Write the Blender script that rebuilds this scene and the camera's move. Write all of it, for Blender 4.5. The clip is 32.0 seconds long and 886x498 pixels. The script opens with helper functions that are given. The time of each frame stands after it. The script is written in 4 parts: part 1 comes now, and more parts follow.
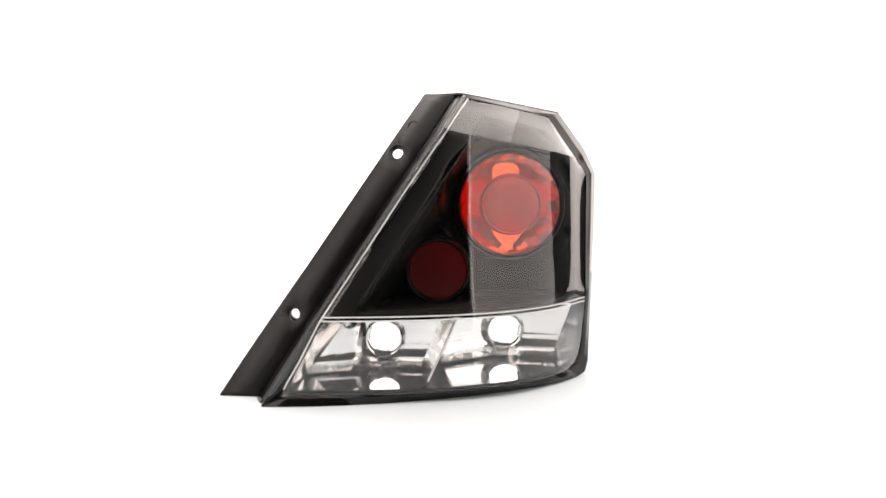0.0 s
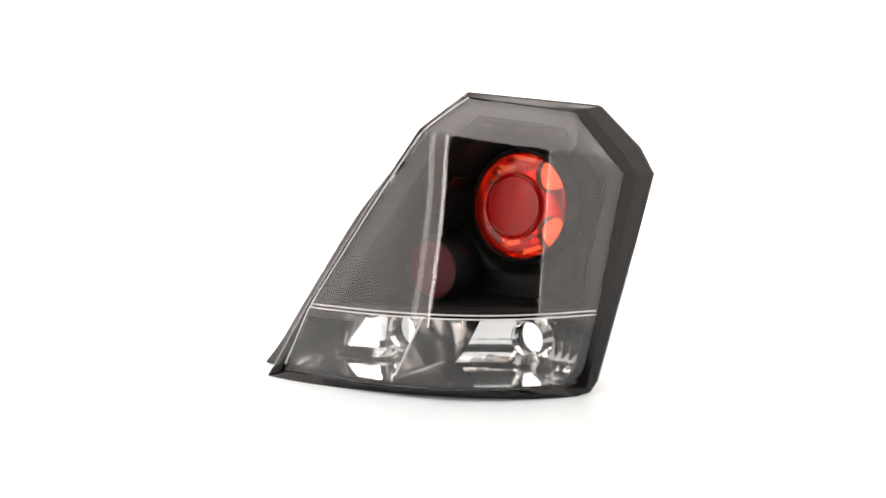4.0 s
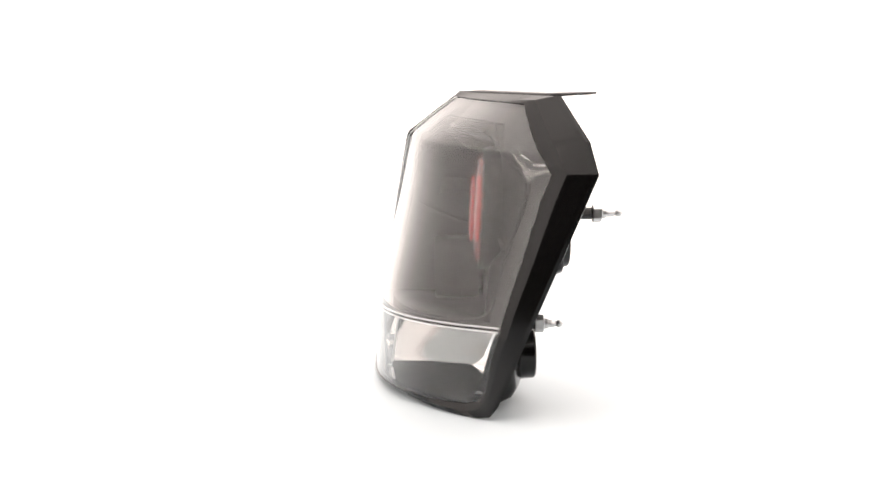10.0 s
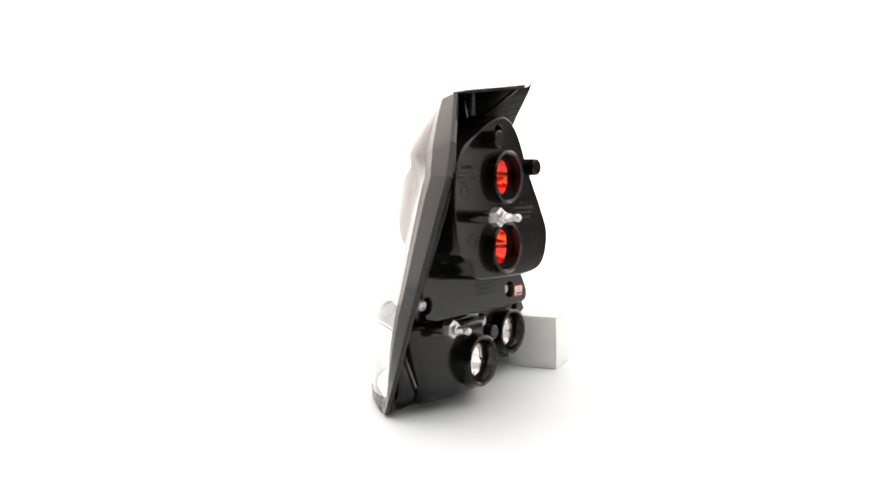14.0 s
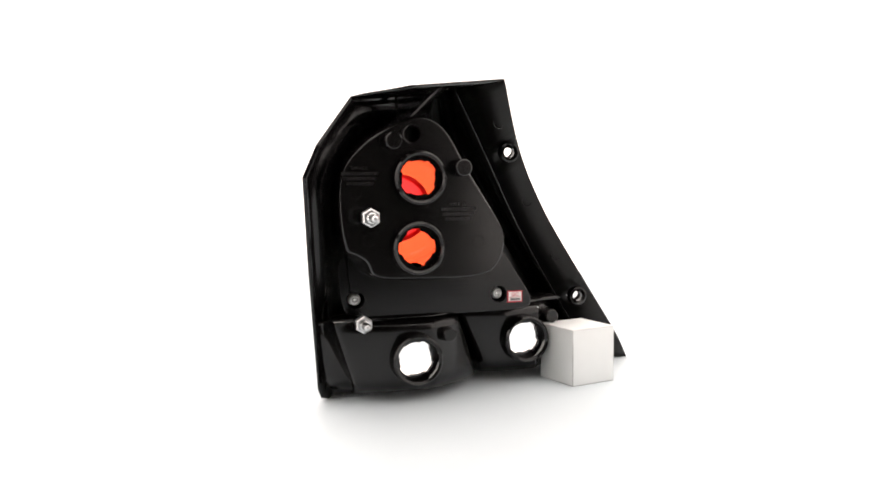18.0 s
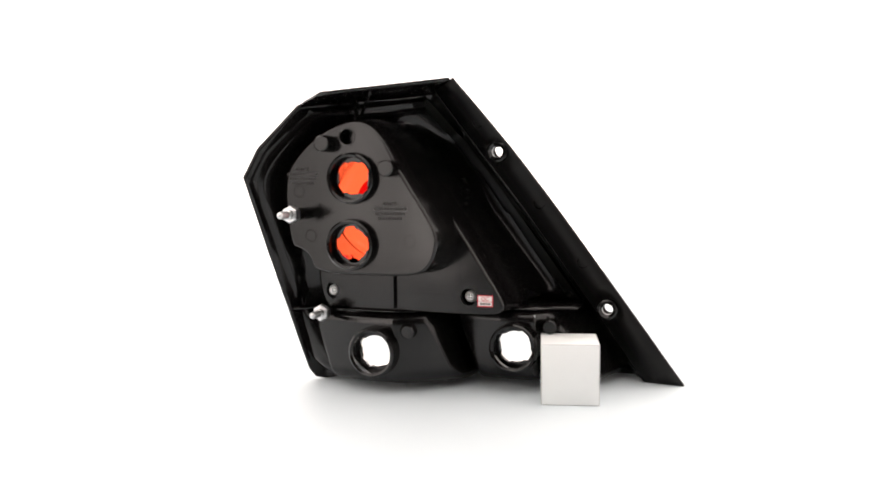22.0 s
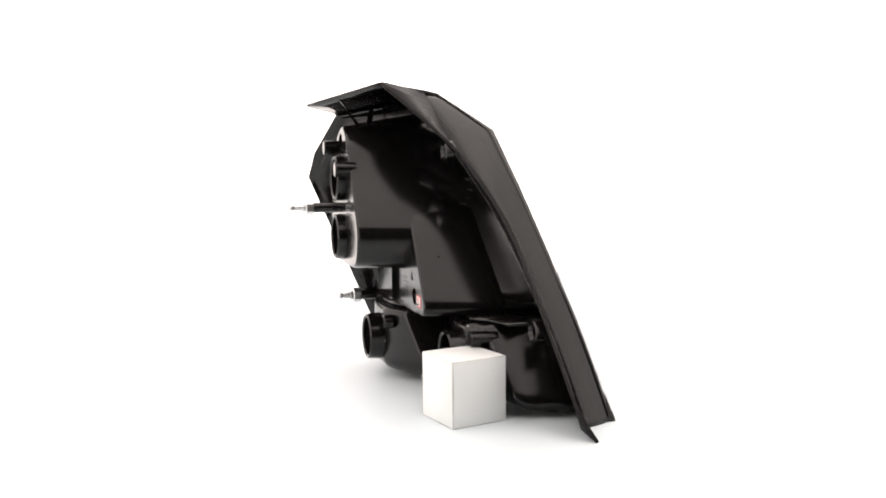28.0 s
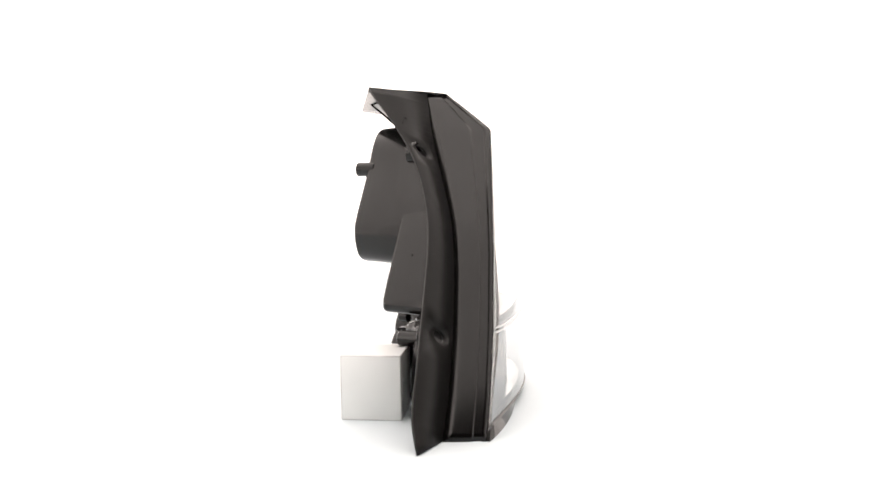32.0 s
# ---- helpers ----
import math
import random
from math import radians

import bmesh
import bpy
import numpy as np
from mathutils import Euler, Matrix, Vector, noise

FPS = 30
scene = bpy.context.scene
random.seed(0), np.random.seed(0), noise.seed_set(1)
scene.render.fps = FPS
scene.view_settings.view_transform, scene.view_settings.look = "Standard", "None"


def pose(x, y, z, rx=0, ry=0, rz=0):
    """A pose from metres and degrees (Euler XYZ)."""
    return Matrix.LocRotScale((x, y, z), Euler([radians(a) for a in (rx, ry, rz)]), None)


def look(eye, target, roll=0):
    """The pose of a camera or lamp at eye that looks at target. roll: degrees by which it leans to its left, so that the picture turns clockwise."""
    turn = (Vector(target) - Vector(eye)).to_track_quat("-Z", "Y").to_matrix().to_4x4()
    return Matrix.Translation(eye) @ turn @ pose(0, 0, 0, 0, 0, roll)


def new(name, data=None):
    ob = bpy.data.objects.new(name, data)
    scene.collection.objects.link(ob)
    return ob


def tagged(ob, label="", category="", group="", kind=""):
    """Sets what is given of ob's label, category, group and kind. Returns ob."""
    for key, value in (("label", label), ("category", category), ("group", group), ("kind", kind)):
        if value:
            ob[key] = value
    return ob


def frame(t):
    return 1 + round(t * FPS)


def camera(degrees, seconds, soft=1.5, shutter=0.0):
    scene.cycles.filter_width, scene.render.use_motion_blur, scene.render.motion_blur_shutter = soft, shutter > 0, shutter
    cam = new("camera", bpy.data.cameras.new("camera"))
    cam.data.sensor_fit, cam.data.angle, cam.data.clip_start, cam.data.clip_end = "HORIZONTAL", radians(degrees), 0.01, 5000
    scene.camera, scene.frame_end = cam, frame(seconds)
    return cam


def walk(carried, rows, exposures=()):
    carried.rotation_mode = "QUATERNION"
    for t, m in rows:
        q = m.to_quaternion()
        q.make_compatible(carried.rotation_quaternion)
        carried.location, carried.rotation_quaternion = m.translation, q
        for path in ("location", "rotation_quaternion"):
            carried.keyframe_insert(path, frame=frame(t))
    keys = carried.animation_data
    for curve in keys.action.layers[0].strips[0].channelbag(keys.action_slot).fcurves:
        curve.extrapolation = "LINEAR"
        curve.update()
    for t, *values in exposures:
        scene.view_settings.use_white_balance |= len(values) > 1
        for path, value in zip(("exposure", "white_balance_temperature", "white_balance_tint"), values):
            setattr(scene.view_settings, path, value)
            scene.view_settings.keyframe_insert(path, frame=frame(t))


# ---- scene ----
import functools

# camera on a tripod at the mouth of the light tent, standing still
EYE = (0.0, -0.8857, 0.2214)
AIM = (-0.01025, 0.1056, 0.13268)
cam = camera(55.37, 32.0, soft=1.7)
walk(cam, [(0.0, look(EYE, AIM, -0.52)), (32.0, look(EYE, AIM, -0.52))])
TURN = -9.0302  # degrees a second, seen from above

# ---- light: a white tent whose fabric itself emits; no lamps stand outside ----
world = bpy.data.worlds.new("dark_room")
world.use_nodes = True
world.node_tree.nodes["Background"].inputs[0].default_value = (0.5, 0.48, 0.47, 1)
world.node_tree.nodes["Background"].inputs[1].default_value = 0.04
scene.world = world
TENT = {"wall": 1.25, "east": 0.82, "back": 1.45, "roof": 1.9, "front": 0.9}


# ---- materials ----
def material(name, base, rough=0.4, metal=0.0, spec=0.5, coat=0.0, vary=0.15, grain=300.0, bump=0.05):
    m = bpy.data.materials.new(name)
    m.use_nodes = True
    nt = m.node_tree
    b = nt.nodes["Principled BSDF"]
    b.inputs["Roughness"].default_value = rough
    b.inputs["Metallic"].default_value = metal
    b.inputs["Specular IOR Level"].default_value = spec
    b.inputs["Coat Weight"].default_value = coat
    tc = nt.nodes.new("ShaderNodeTexCoord")
    big = nt.nodes.new("ShaderNodeTexNoise")
    big.inputs["Scale"].default_value = 14.0
    big.inputs["Detail"].default_value = 4.0
    fine = nt.nodes.new("ShaderNodeTexNoise")
    fine.inputs["Scale"].default_value = grain
    fine.inputs["Detail"].default_value = 3.0
    for n in (big, fine):
        nt.links.new(tc.outputs["Object"], n.inputs["Vector"])
    ramp = nt.nodes.new("ShaderNodeValToRGB")
    lo = [c * (1 - vary) for c in base]
    hi = [min(1.0, c * (1 + vary)) for c in base]
    ramp.color_ramp.elements[0].position, ramp.color_ramp.elements[1].position = 0.35, 0.65
    ramp.color_ramp.elements[0].color = (*lo, 1)
    ramp.color_ramp.elements[1].color = (*hi, 1)
    nt.links.new(big.outputs["Fac"], ramp.inputs["Fac"])
    nt.links.new(ramp.outputs["Color"], b.inputs["Base Color"])
    mr = nt.nodes.new("ShaderNodeMapRange")
    mr.inputs["To Min"].default_value = rough * 0.8
    mr.inputs["To Max"].default_value = rough * 1.25
    nt.links.new(big.outputs["Fac"], mr.inputs["Value"])
    nt.links.new(mr.outputs["Result"], b.inputs["Roughness"])
    if bump:
        bp = nt.nodes.new("ShaderNodeBump")
        bp.inputs["Strength"].default_value = bump
        bp.inputs["Distance"].default_value = 0.0005
        nt.links.new(fine.outputs["Fac"], bp.inputs["Height"])
        nt.links.new(bp.outputs["Normal"], b.inputs["Normal"])
    return m


def clear_plastic(name, tint, ior=1.5, rough=0.02, gain=1.0, bump=0.0, milk=0.0):
    """A thin clear sheet: light passes straight through it and both faces reflect."""
    m = bpy.data.materials.new(name)
    m.use_nodes = True
    nt = m.node_tree
    nt.nodes.clear()
    out = nt.nodes.new("ShaderNodeOutputMaterial")
    tr = nt.nodes.new("ShaderNodeBsdfTransparent")
    tr.inputs["Color"].default_value = (*tint, 1)
    gl = nt.nodes.new("ShaderNodeBsdfGlossy")
    gl.inputs["Roughness"].default_value = rough
    # gloss after Schlick, alike from both sides of the sheet
    f0 = ((ior - 1) / (ior + 1)) ** 2
    lw = nt.nodes.new("ShaderNodeLayerWeight")
    lw.inputs["Blend"].default_value = 0.5
    pw = nt.nodes.new("ShaderNodeMath")
    pw.operation = "POWER"
    pw.inputs[1].default_value = 3.8
    nt.links.new(lw.outputs["Facing"], pw.inputs[0])
    mul = nt.nodes.new("ShaderNodeMath")
    mul.operation = "MULTIPLY_ADD"
    mul.use_clamp = True
    mul.inputs[1].default_value = gain * (1 - f0)
    mul.inputs[2].default_value = gain * f0
    nt.links.new(pw.outputs[0], mul.inputs[0])
    mix = nt.nodes.new("ShaderNodeMixShader")
    nt.links.new(mul.outputs[0], mix.inputs["Fac"])
    body = tr
    if milk:
        tl = nt.nodes.new("ShaderNodeBsdfTranslucent")
        tl.inputs["Color"].default_value = (*tint, 1)
        body = nt.nodes.new("ShaderNodeMixShader")
        body.inputs["Fac"].default_value = milk
        nt.links.new(tr.outputs[0], body.inputs[1])
        nt.links.new(tl.outputs[0], body.inputs[2])
    nt.links.new(body.outputs[0], mix.inputs[1])
    nt.links.new(gl.outputs[0], mix.inputs[2])
    if bump:
        tc = nt.nodes.new("ShaderNodeTexCoord")
        wv = nt.nodes.new("ShaderNodeTexWave")
        wv.inputs["Scale"].default_value = bump
        wv.bands_direction = "Z"
        bp = nt.nodes.new("ShaderNodeBump")
        bp.inputs["Strength"].default_value = 0.5
        bp.inputs["Distance"].default_value = 0.001
        nt.links.new(tc.outputs["Object"], wv.inputs["Vector"])
        nt.links.new(wv.outputs["Fac"], bp.inputs["Height"])
        nt.links.new(bp.outputs["Normal"], gl.inputs["Normal"])
    nt.links.new(mix.outputs[0], out.inputs["Surface"])
    return m


# Surface emission; on tent fabric and backdrop it replaces lamps behind them.
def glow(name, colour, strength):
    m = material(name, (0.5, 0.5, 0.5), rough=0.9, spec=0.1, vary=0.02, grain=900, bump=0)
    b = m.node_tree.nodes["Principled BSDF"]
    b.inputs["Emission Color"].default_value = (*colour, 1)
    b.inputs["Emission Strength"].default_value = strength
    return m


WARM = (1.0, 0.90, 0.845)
M_BLACK = material("black_moulded_plastic", (0.0042, 0.0039, 0.0038), rough=0.17, spec=0.38, grain=500, bump=0.03)
M_MATT = material("matt_black_bracket_plastic", (0.0065, 0.006, 0.0058), rough=0.40, spec=0.20, grain=700, bump=0.06)
M_RIM = material("glossy_black_rim_plastic", (0.0045, 0.0042, 0.0042), rough=0.12, spec=0.32, grain=250, bump=0.02)
M_BEZEL = material("satin_black_bezel", (0.004, 0.004, 0.004), rough=0.35, spec=0.12, grain=400, bump=0.0)
M_FLANGE = material("semi_gloss_black_flange", (0.010, 0.0095, 0.0092), rough=0.3, spec=0.3, grain=400, bump=0.0)
# two darker copies of the chrome, with dark reflections painted into the base colour
M_COLLAR = material("darkened_chrome_collar", (0.62, 0.61, 0.60), rough=0.12, metal=1.0, vary=0.1, grain=200, bump=0.02)
M_CHROME_DIM = material("darkened_chrome", (0.62, 0.61, 0.60), rough=0.12, metal=1.0, vary=0.1, grain=200, bump=0.02)
M_ROOM = material("dark_studio_paint", (0.06, 0.058, 0.056), rough=0.8, vary=0.2, grain=40, bump=0.1)
M_CHROME = material("vacuum_chromed_plastic", (0.92, 0.91, 0.90), rough=0.07, metal=1.0, vary=0.04, grain=120, bump=0.02)
M_SCREW = material("brushed_screw_steel", (0.90, 0.90, 0.89), rough=0.4, metal=0.5, vary=0.1, grain=900, bump=0.1)
M_STEEL = material("zinc_plated_steel", (0.62, 0.62, 0.62), rough=0.32, metal=1.0, vary=0.12, grain=700, bump=0.1)
M_BLOCK = material("white_painted_wood", (0.77, 0.785, 0.775), rough=0.55, vary=0.03, grain=160, bump=0.12)
M_EDGE = material("scuffed_paint_edge", (0.58, 0.58, 0.57), rough=0.7, vary=0.5, grain=300, bump=0.2)
M_FLOOR = material("white_sweep_board", (0.63, 0.69, 0.72), rough=0.5, spec=0.2, vary=0.01, grain=60, bump=0.02)
M_LABEL = material("white_sticker_paper", (0.8, 0.76, 0.74), rough=0.6, vary=0.04, bump=0.05)
M_RED_INK = material("red_ink", (0.55, 0.03, 0.05), rough=0.6, vary=0.1, bump=0)
# print on the sticker, and painted shade in the screw heads
M_INK_SHADE = material("dark_ink_and_recess_shade", (0.06, 0.05, 0.05), rough=0.6, vary=0.1, bump=0)
M_LENS = clear_plastic("clear_polycarbonate", (0.97, 0.97, 0.97), ior=1.58, rough=0.0, gain=1.55)
M_CLEAR_EDGE = clear_plastic("clear_polycarbonate_edge", (0.97, 0.97, 0.97), ior=1.58, rough=0.05, gain=1.6, milk=0.2)
# opaque pale grey; on the lens ridges it paints the light that clear plastic catches
M_BEAD = material("pale_grey_plastic", (0.7, 0.7, 0.7), rough=0.1, vary=0.03, bump=0)
M_RING = clear_plastic("orange_red_plastic", (0.9, 0.098, 0.032), ior=1.5, rough=0.05, gain=1.4, milk=0.22)
M_DISC = clear_plastic("deep_red_plastic", (0.95, 0.045, 0.045), ior=1.5, rough=0.04, gain=1.6, bump=180.0, milk=0.94)
M_BEADRED = clear_plastic("wine_red_plastic", (0.72, 0.02, 0.02), ior=1.5, rough=0.05, gain=1.3, milk=0.5)
M_TEXT = material("moulded_writing_plastic", (0.008, 0.0075, 0.0072), rough=0.34, spec=0.34, grain=500, bump=0.03)
M_DARKRED = material("dark_red_reflector", (0.07, 0.003, 0.004), rough=0.12, spec=0.22, vary=0.15, grain=600, bump=0.1)
M_BACK = glow("glowing_white_backdrop", WARM, TENT["back"])
M_WALL = glow("glowing_tent_fabric", WARM, TENT["wall"])
M_EAST = glow("glowing_tent_fabric_side", WARM, TENT["east"])
M_ROOF = glow("glowing_tent_roof", WARM, TENT["roof"])
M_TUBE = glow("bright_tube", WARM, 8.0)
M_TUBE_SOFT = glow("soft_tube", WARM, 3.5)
M_FRONT = glow("glowing_tent_front", WARM, TENT["front"])


# ---- mesh helpers ----
def mesh_part(name, verts, faces, mat, parent=None, label="", smooth=True, sharp=40.0):
    me = bpy.data.meshes.new(name)
    me.from_pydata([tuple(v) for v in verts], [], faces)
    bm = bmesh.new()
    bm.from_mesh(me)
    return part(name, bm, mat, parent, label, smooth, sharp)


def part(name, bm, mat, parent=None, label="", smooth=True, sharp=40.0, fix=True):
    if fix:
        bmesh.ops.remove_doubles(bm, verts=bm.verts, dist=1e-6)
        bmesh.ops.recalc_face_normals(bm, faces=bm.faces)
    for f in bm.faces:
        f.smooth = smooth
    lim = radians(sharp)
    for e in bm.edges:
        if len(e.link_faces) == 2 and e.calc_face_angle(0.0) > lim:
            e.smooth = False
    me = bpy.data.meshes.new(name)
    bm.to_mesh(me)
    bm.free()
    me.materials.append(mat)
    ob = new(name, me)
    if parent:
        ob.parent = parent
    if label:
        tagged(ob, label)
    return ob


def thick(ob, d, offset=-1.0):
    mod = ob.modifiers.new("thickness", "SOLIDIFY")
    mod.thickness, mod.offset = d, offset
    return ob


def rounded(ob, w, segs=2, angle=35):
    mod = ob.modifiers.new("rounded_edges", "BEVEL")
    mod.width, mod.segments, mod.angle_limit = w, segs, radians(angle)
    return ob


def curve_at(pts, s):
    """Point at s of 0..1 on a polyline of rows (s, x, y, z), smoothed."""
    ks = [p[0] for p in pts]
    return np.array([np.interp(s, ks, [p[i] for p in pts]) for i in (1, 2, 3)])


def grid_faces(n, m, closed=False):
    fs = []
    for i in range(n - 1):
        for j in range(m if closed else m - 1):
            k = (j + 1) % m
            fs.append((i * m + j, i * m + k, (i + 1) * m + k, (i + 1) * m + j))
    return fs


def turned(name, profile, centre, mat, parent, label="", seg=32, sharp=35):
    """A body of revolution about a line along y through centre (x, z); profile rows are (radius, y)."""
    vs = []
    for r, y in profile:
        for k in range(seg):
            a = 2 * math.pi * k / seg
            vs.append((centre[0] + r * math.cos(a), y, centre[1] + r * math.sin(a)))
    fs = grid_faces(len(profile), seg, True)
    return mesh_part(name, vs, fs, mat, parent, label, True, sharp)


def inside(p, poly):
    x, z = p
    hit = False
    for i in range(len(poly)):
        (x1, z1), (x2, z2) = poly[i - 1], poly[i]
        if (z1 > z) != (z2 > z) and x < (x2 - x1) * (z - z1) / (z2 - z1) + x1:
            hit = not hit
    return hit


def plate_faces(outer, holes):
    """Triangles of a flat plate with openings, all in (x, z)."""
    from mathutils.geometry import delaunay_2d_cdt
    pts, edges = [], []
    for loop in (outer, *holes):
        b = len(pts)
        pts += [Vector(p) for p in loop]
        edges += [(b + i, b + (i + 1) % len(loop)) for i in range(len(loop))]
    vs, _, tris, *_ = delaunay_2d_cdt(pts, edges, [], 0, 1e-7)
    keep = []
    for t in tris:
        c = (sum(vs[i][0] for i in t) / 3, sum(vs[i][1] for i in t) / 3)
        if inside(c, outer) and not any(inside(c, h) for h in holes):
            keep.append(tuple(t))
    return [(v[0], v[1]) for v in vs], keep


def round_loop(c, r, n=32):
    return [(c[0] + r * math.cos(2 * math.pi * k / n), c[1] + r * math.sin(2 * math.pi * k / n)) for k in range(n)]


def key_loop(c, r, turn=0.0):
    """The outline of a bayonet bulb opening: a circle with three tabs cut deeper."""
    out = []
    for k in range(48):
        a = 2 * math.pi * k / 48
        d = min(abs((a - turn - q + math.pi) % (2 * math.pi) - math.pi) for q in (0.5, 2.2, 3.7, 5.4))
        out.append((c[0] + (r * 1.13 if d < 0.36 else r) * math.cos(a), c[1] + (r * 1.13 if d < 0.36 else r) * math.sin(a)))
    return out


def smooth_loop(pts, n=4):
    """Corner-cutting of a closed loop."""
    for _ in range(n):
        q = []
        for i in range(len(pts)):
            a, b = np.array(pts[i - 1]), np.array(pts[i])
            q += [tuple(a * 0.75 + b * 0.25), tuple(a * 0.25 + b * 0.75)]
        pts = q
    return pts


def resample(pts, n):
    """n points spread evenly on an open polyline."""
    p = np.array(pts)
    d = np.r_[0, np.cumsum(np.linalg.norm(np.diff(p, axis=0), axis=1))]
    return np.stack([np.interp(np.linspace(0, d[-1], n), d, p[:, i]) for i in range(p.shape[1])], 1)


# ---- the studio ----
def box_face(name, pts, mat, label=""):
    return tagged(mesh_part(name, pts, [tuple(range(len(pts)))], mat, None, "", False), label, kind="structure")


def studio():
    """A seamless white sweep in a fabric tent that is open towards the camera."""
    w, back, top, front = 1.3, 1.5, 1.9, -0.80
    r = 0.5
    prof = [(-0.78, 0.0), (-0.2, 0.0), (0.0, 0.0)]
    prof += [(back - r + r * math.sin(a), r - r * math.cos(a)) for a in np.linspace(0, math.pi / 2, 12)]
    prof += [(back, top)]
    nflat = 3
    vs, fs = [], []
    for y, z in prof[: nflat + 1]:
        vs += [(-w, y, z), (w, y, z)]
    for i in range(nflat):
        fs.append((2 * i, 2 * i + 1, 2 * i + 3, 2 * i + 2))
    thick(tagged(mesh_part("floor", vs, fs, M_FLOOR), "seamless white sweep board under the lamp", kind="structure"), 0.012, 0.0).location = (0, 0, -0.006)
    vs, fs = [], []
    for y, z in prof[nflat:]:
        # Unseen extra width to the east is added to brighten the rim's reflections.
        vs += [(-w, y, z), (2.3, y, z)]
    for i in range(len(prof) - nflat - 1):
        fs.append((2 * i, 2 * i + 1, 2 * i + 3, 2 * i + 2))
    tagged(mesh_part("backdrop", vs, fs, M_BACK), "white light-emitting backdrop curving up behind the lamp", kind="structure")
    box_face("wall_west", [(-w, front, 0), (-w, back, 0), (-w, back, top), (-w, front, top)], M_WALL, "white tent wall whose fabric emits light itself")
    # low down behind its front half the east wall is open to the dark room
    # The unseen opening is added to keep reflections in the lamp's back dark.
    box_face("wall_east", [(w, front, 0), (w, EAST_END, 0), (w, EAST_END, 0.62), (w, back, 0.62), (w, back, top), (w, front, top)], M_EAST, "white tent flap whose fabric emits light itself")
    box_face("ceiling", [(-w, front, top), (w, front, top), (w, back, top), (-w, back, top)], M_ROOF, "white tent roof whose fabric emits light itself")
    # the dark room that the tent stands in
    a, c, e, g = 2.6, -3.2, 2.4, 2.5
    box_face("ground", [(-a, c, -0.014), (a, c, -0.014), (a, e, -0.014), (-a, e, -0.014)], M_ROOM, "dark studio floor under the tent")
    for nm, q in (("room_wall_north", [(-a, e), (a, e)]), ("room_wall_south", [(-a, c), (a, c)]), ("room_wall_west", [(-a, c), (-a, e)]), ("room_wall_east", [(a, c), (a, e)])):
        box_face(nm, [(*q[0], -0.014), (*q[1], -0.014), (*q[1], g), (*q[0], g)], M_ROOM, "dark painted studio wall")
    box_face("room_ceiling", [(-a, c, g), (a, c, g), (a, e, g), (-a, e, g)], M_ROOM, "dark painted studio ceiling")
    # front flap with the opening for the lens
    oh = OPEN_H
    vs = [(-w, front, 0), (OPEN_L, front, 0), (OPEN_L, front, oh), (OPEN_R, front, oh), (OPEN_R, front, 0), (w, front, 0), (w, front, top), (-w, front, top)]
    tagged(mesh_part("wall_south", vs, [(0, 1, 2, 7), (2, 3, 6, 7), (3, 4, 5, 6)], M_FRONT, None, "", False), "white light-emitting tent front with an opening for the camera", kind="structure")


OPEN_L, OPEN_R, OPEN_H, EAST_END = -0.55, 0.55, 0.80, 0.28
studio()


def strip_light(x, w, h, mat):
    """An upright light tube in a white holder beside the tent's opening."""
    t = tagged(new("strip_light"), "upright white light tube standing beside the tent opening", "light", "strip lights")
    vs = []
    for z in (0.03, h):
        for k in range(16):
            a = 2 * math.pi * k / 16
            vs.append((w / 2 * math.cos(a), w / 2 * math.sin(a), z))
    mesh_part("tube", vs, grid_faces(2, 16, True) + [tuple(range(16, 32))], mat, t, "glowing white tube")
    bm = bmesh.new()
    bmesh.ops.create_cone(bm, cap_ends=True, segments=24, radius1=w * 1.6, radius2=w * 1.2, depth=0.03)
    bmesh.ops.translate(bm, vec=(0, 0, 0.015), verts=bm.verts)
    part("foot", bm, M_BEAD, t, "round white foot")
    t.location = (x, -0.775, 0)


strip_light(OPEN_L - 0.018, 0.032, 1.2, M_TUBE)
strip_light(-0.76, 0.06, 1.2, M_TUBE_SOFT)
strip_light(OPEN_R + 0.010, 0.016, 1.2, M_TUBE_SOFT)

# ---- the tail lamp: outlines in its own space, x across, y into the car, z up ----
LEFT = [(0.0, -0.1685, -0.085, 0.008), (0.05, -0.162, -0.0865, 0.02), (0.1, -0.150, -0.0865, 0.04), (0.27, -0.1285, -0.0815, 0.0807),
        (0.5, -0.0845, -0.0695, 0.1464), (0.72, -0.0433, -0.057, 0.2085), (0.88, -0.0045, -0.0425, 0.264), (1.0, 0.018, 0.0072, 0.299)]
RIGHT = [(0.0, 0.125, 0.014, 0.0105), (0.03, 0.135, 0.0225, 0.015), (0.06, 0.1395, 0.0275, 0.025), (0.1, 0.1425, 0.033, 0.042), (0.27, 0.1478, 0.0425, 0.080),
         (0.5, 0.1510, 0.0640, 0.148), (0.72, 0.1550, 0.0860, 0.2195), (0.88, 0.1420, 0.0810, 0.2375), (1.0, 0.1085, 0.0680, 0.2835)]
OUT_L = [(0.0, -0.184, -0.0950, 0.0), (0.05, -0.1755, -0.0940, 0.0135), (0.1, -0.158, -0.0910, 0.04), (0.27, -0.1322, -0.0855, 0.0807),
         (0.5, -0.0878, -0.0735, 0.1464), (0.72, -0.0465, -0.0605, 0.2085), (0.88, -0.0065, -0.0473, 0.2662), (1.0, 0.0147, 0.0084, 0.3043)]
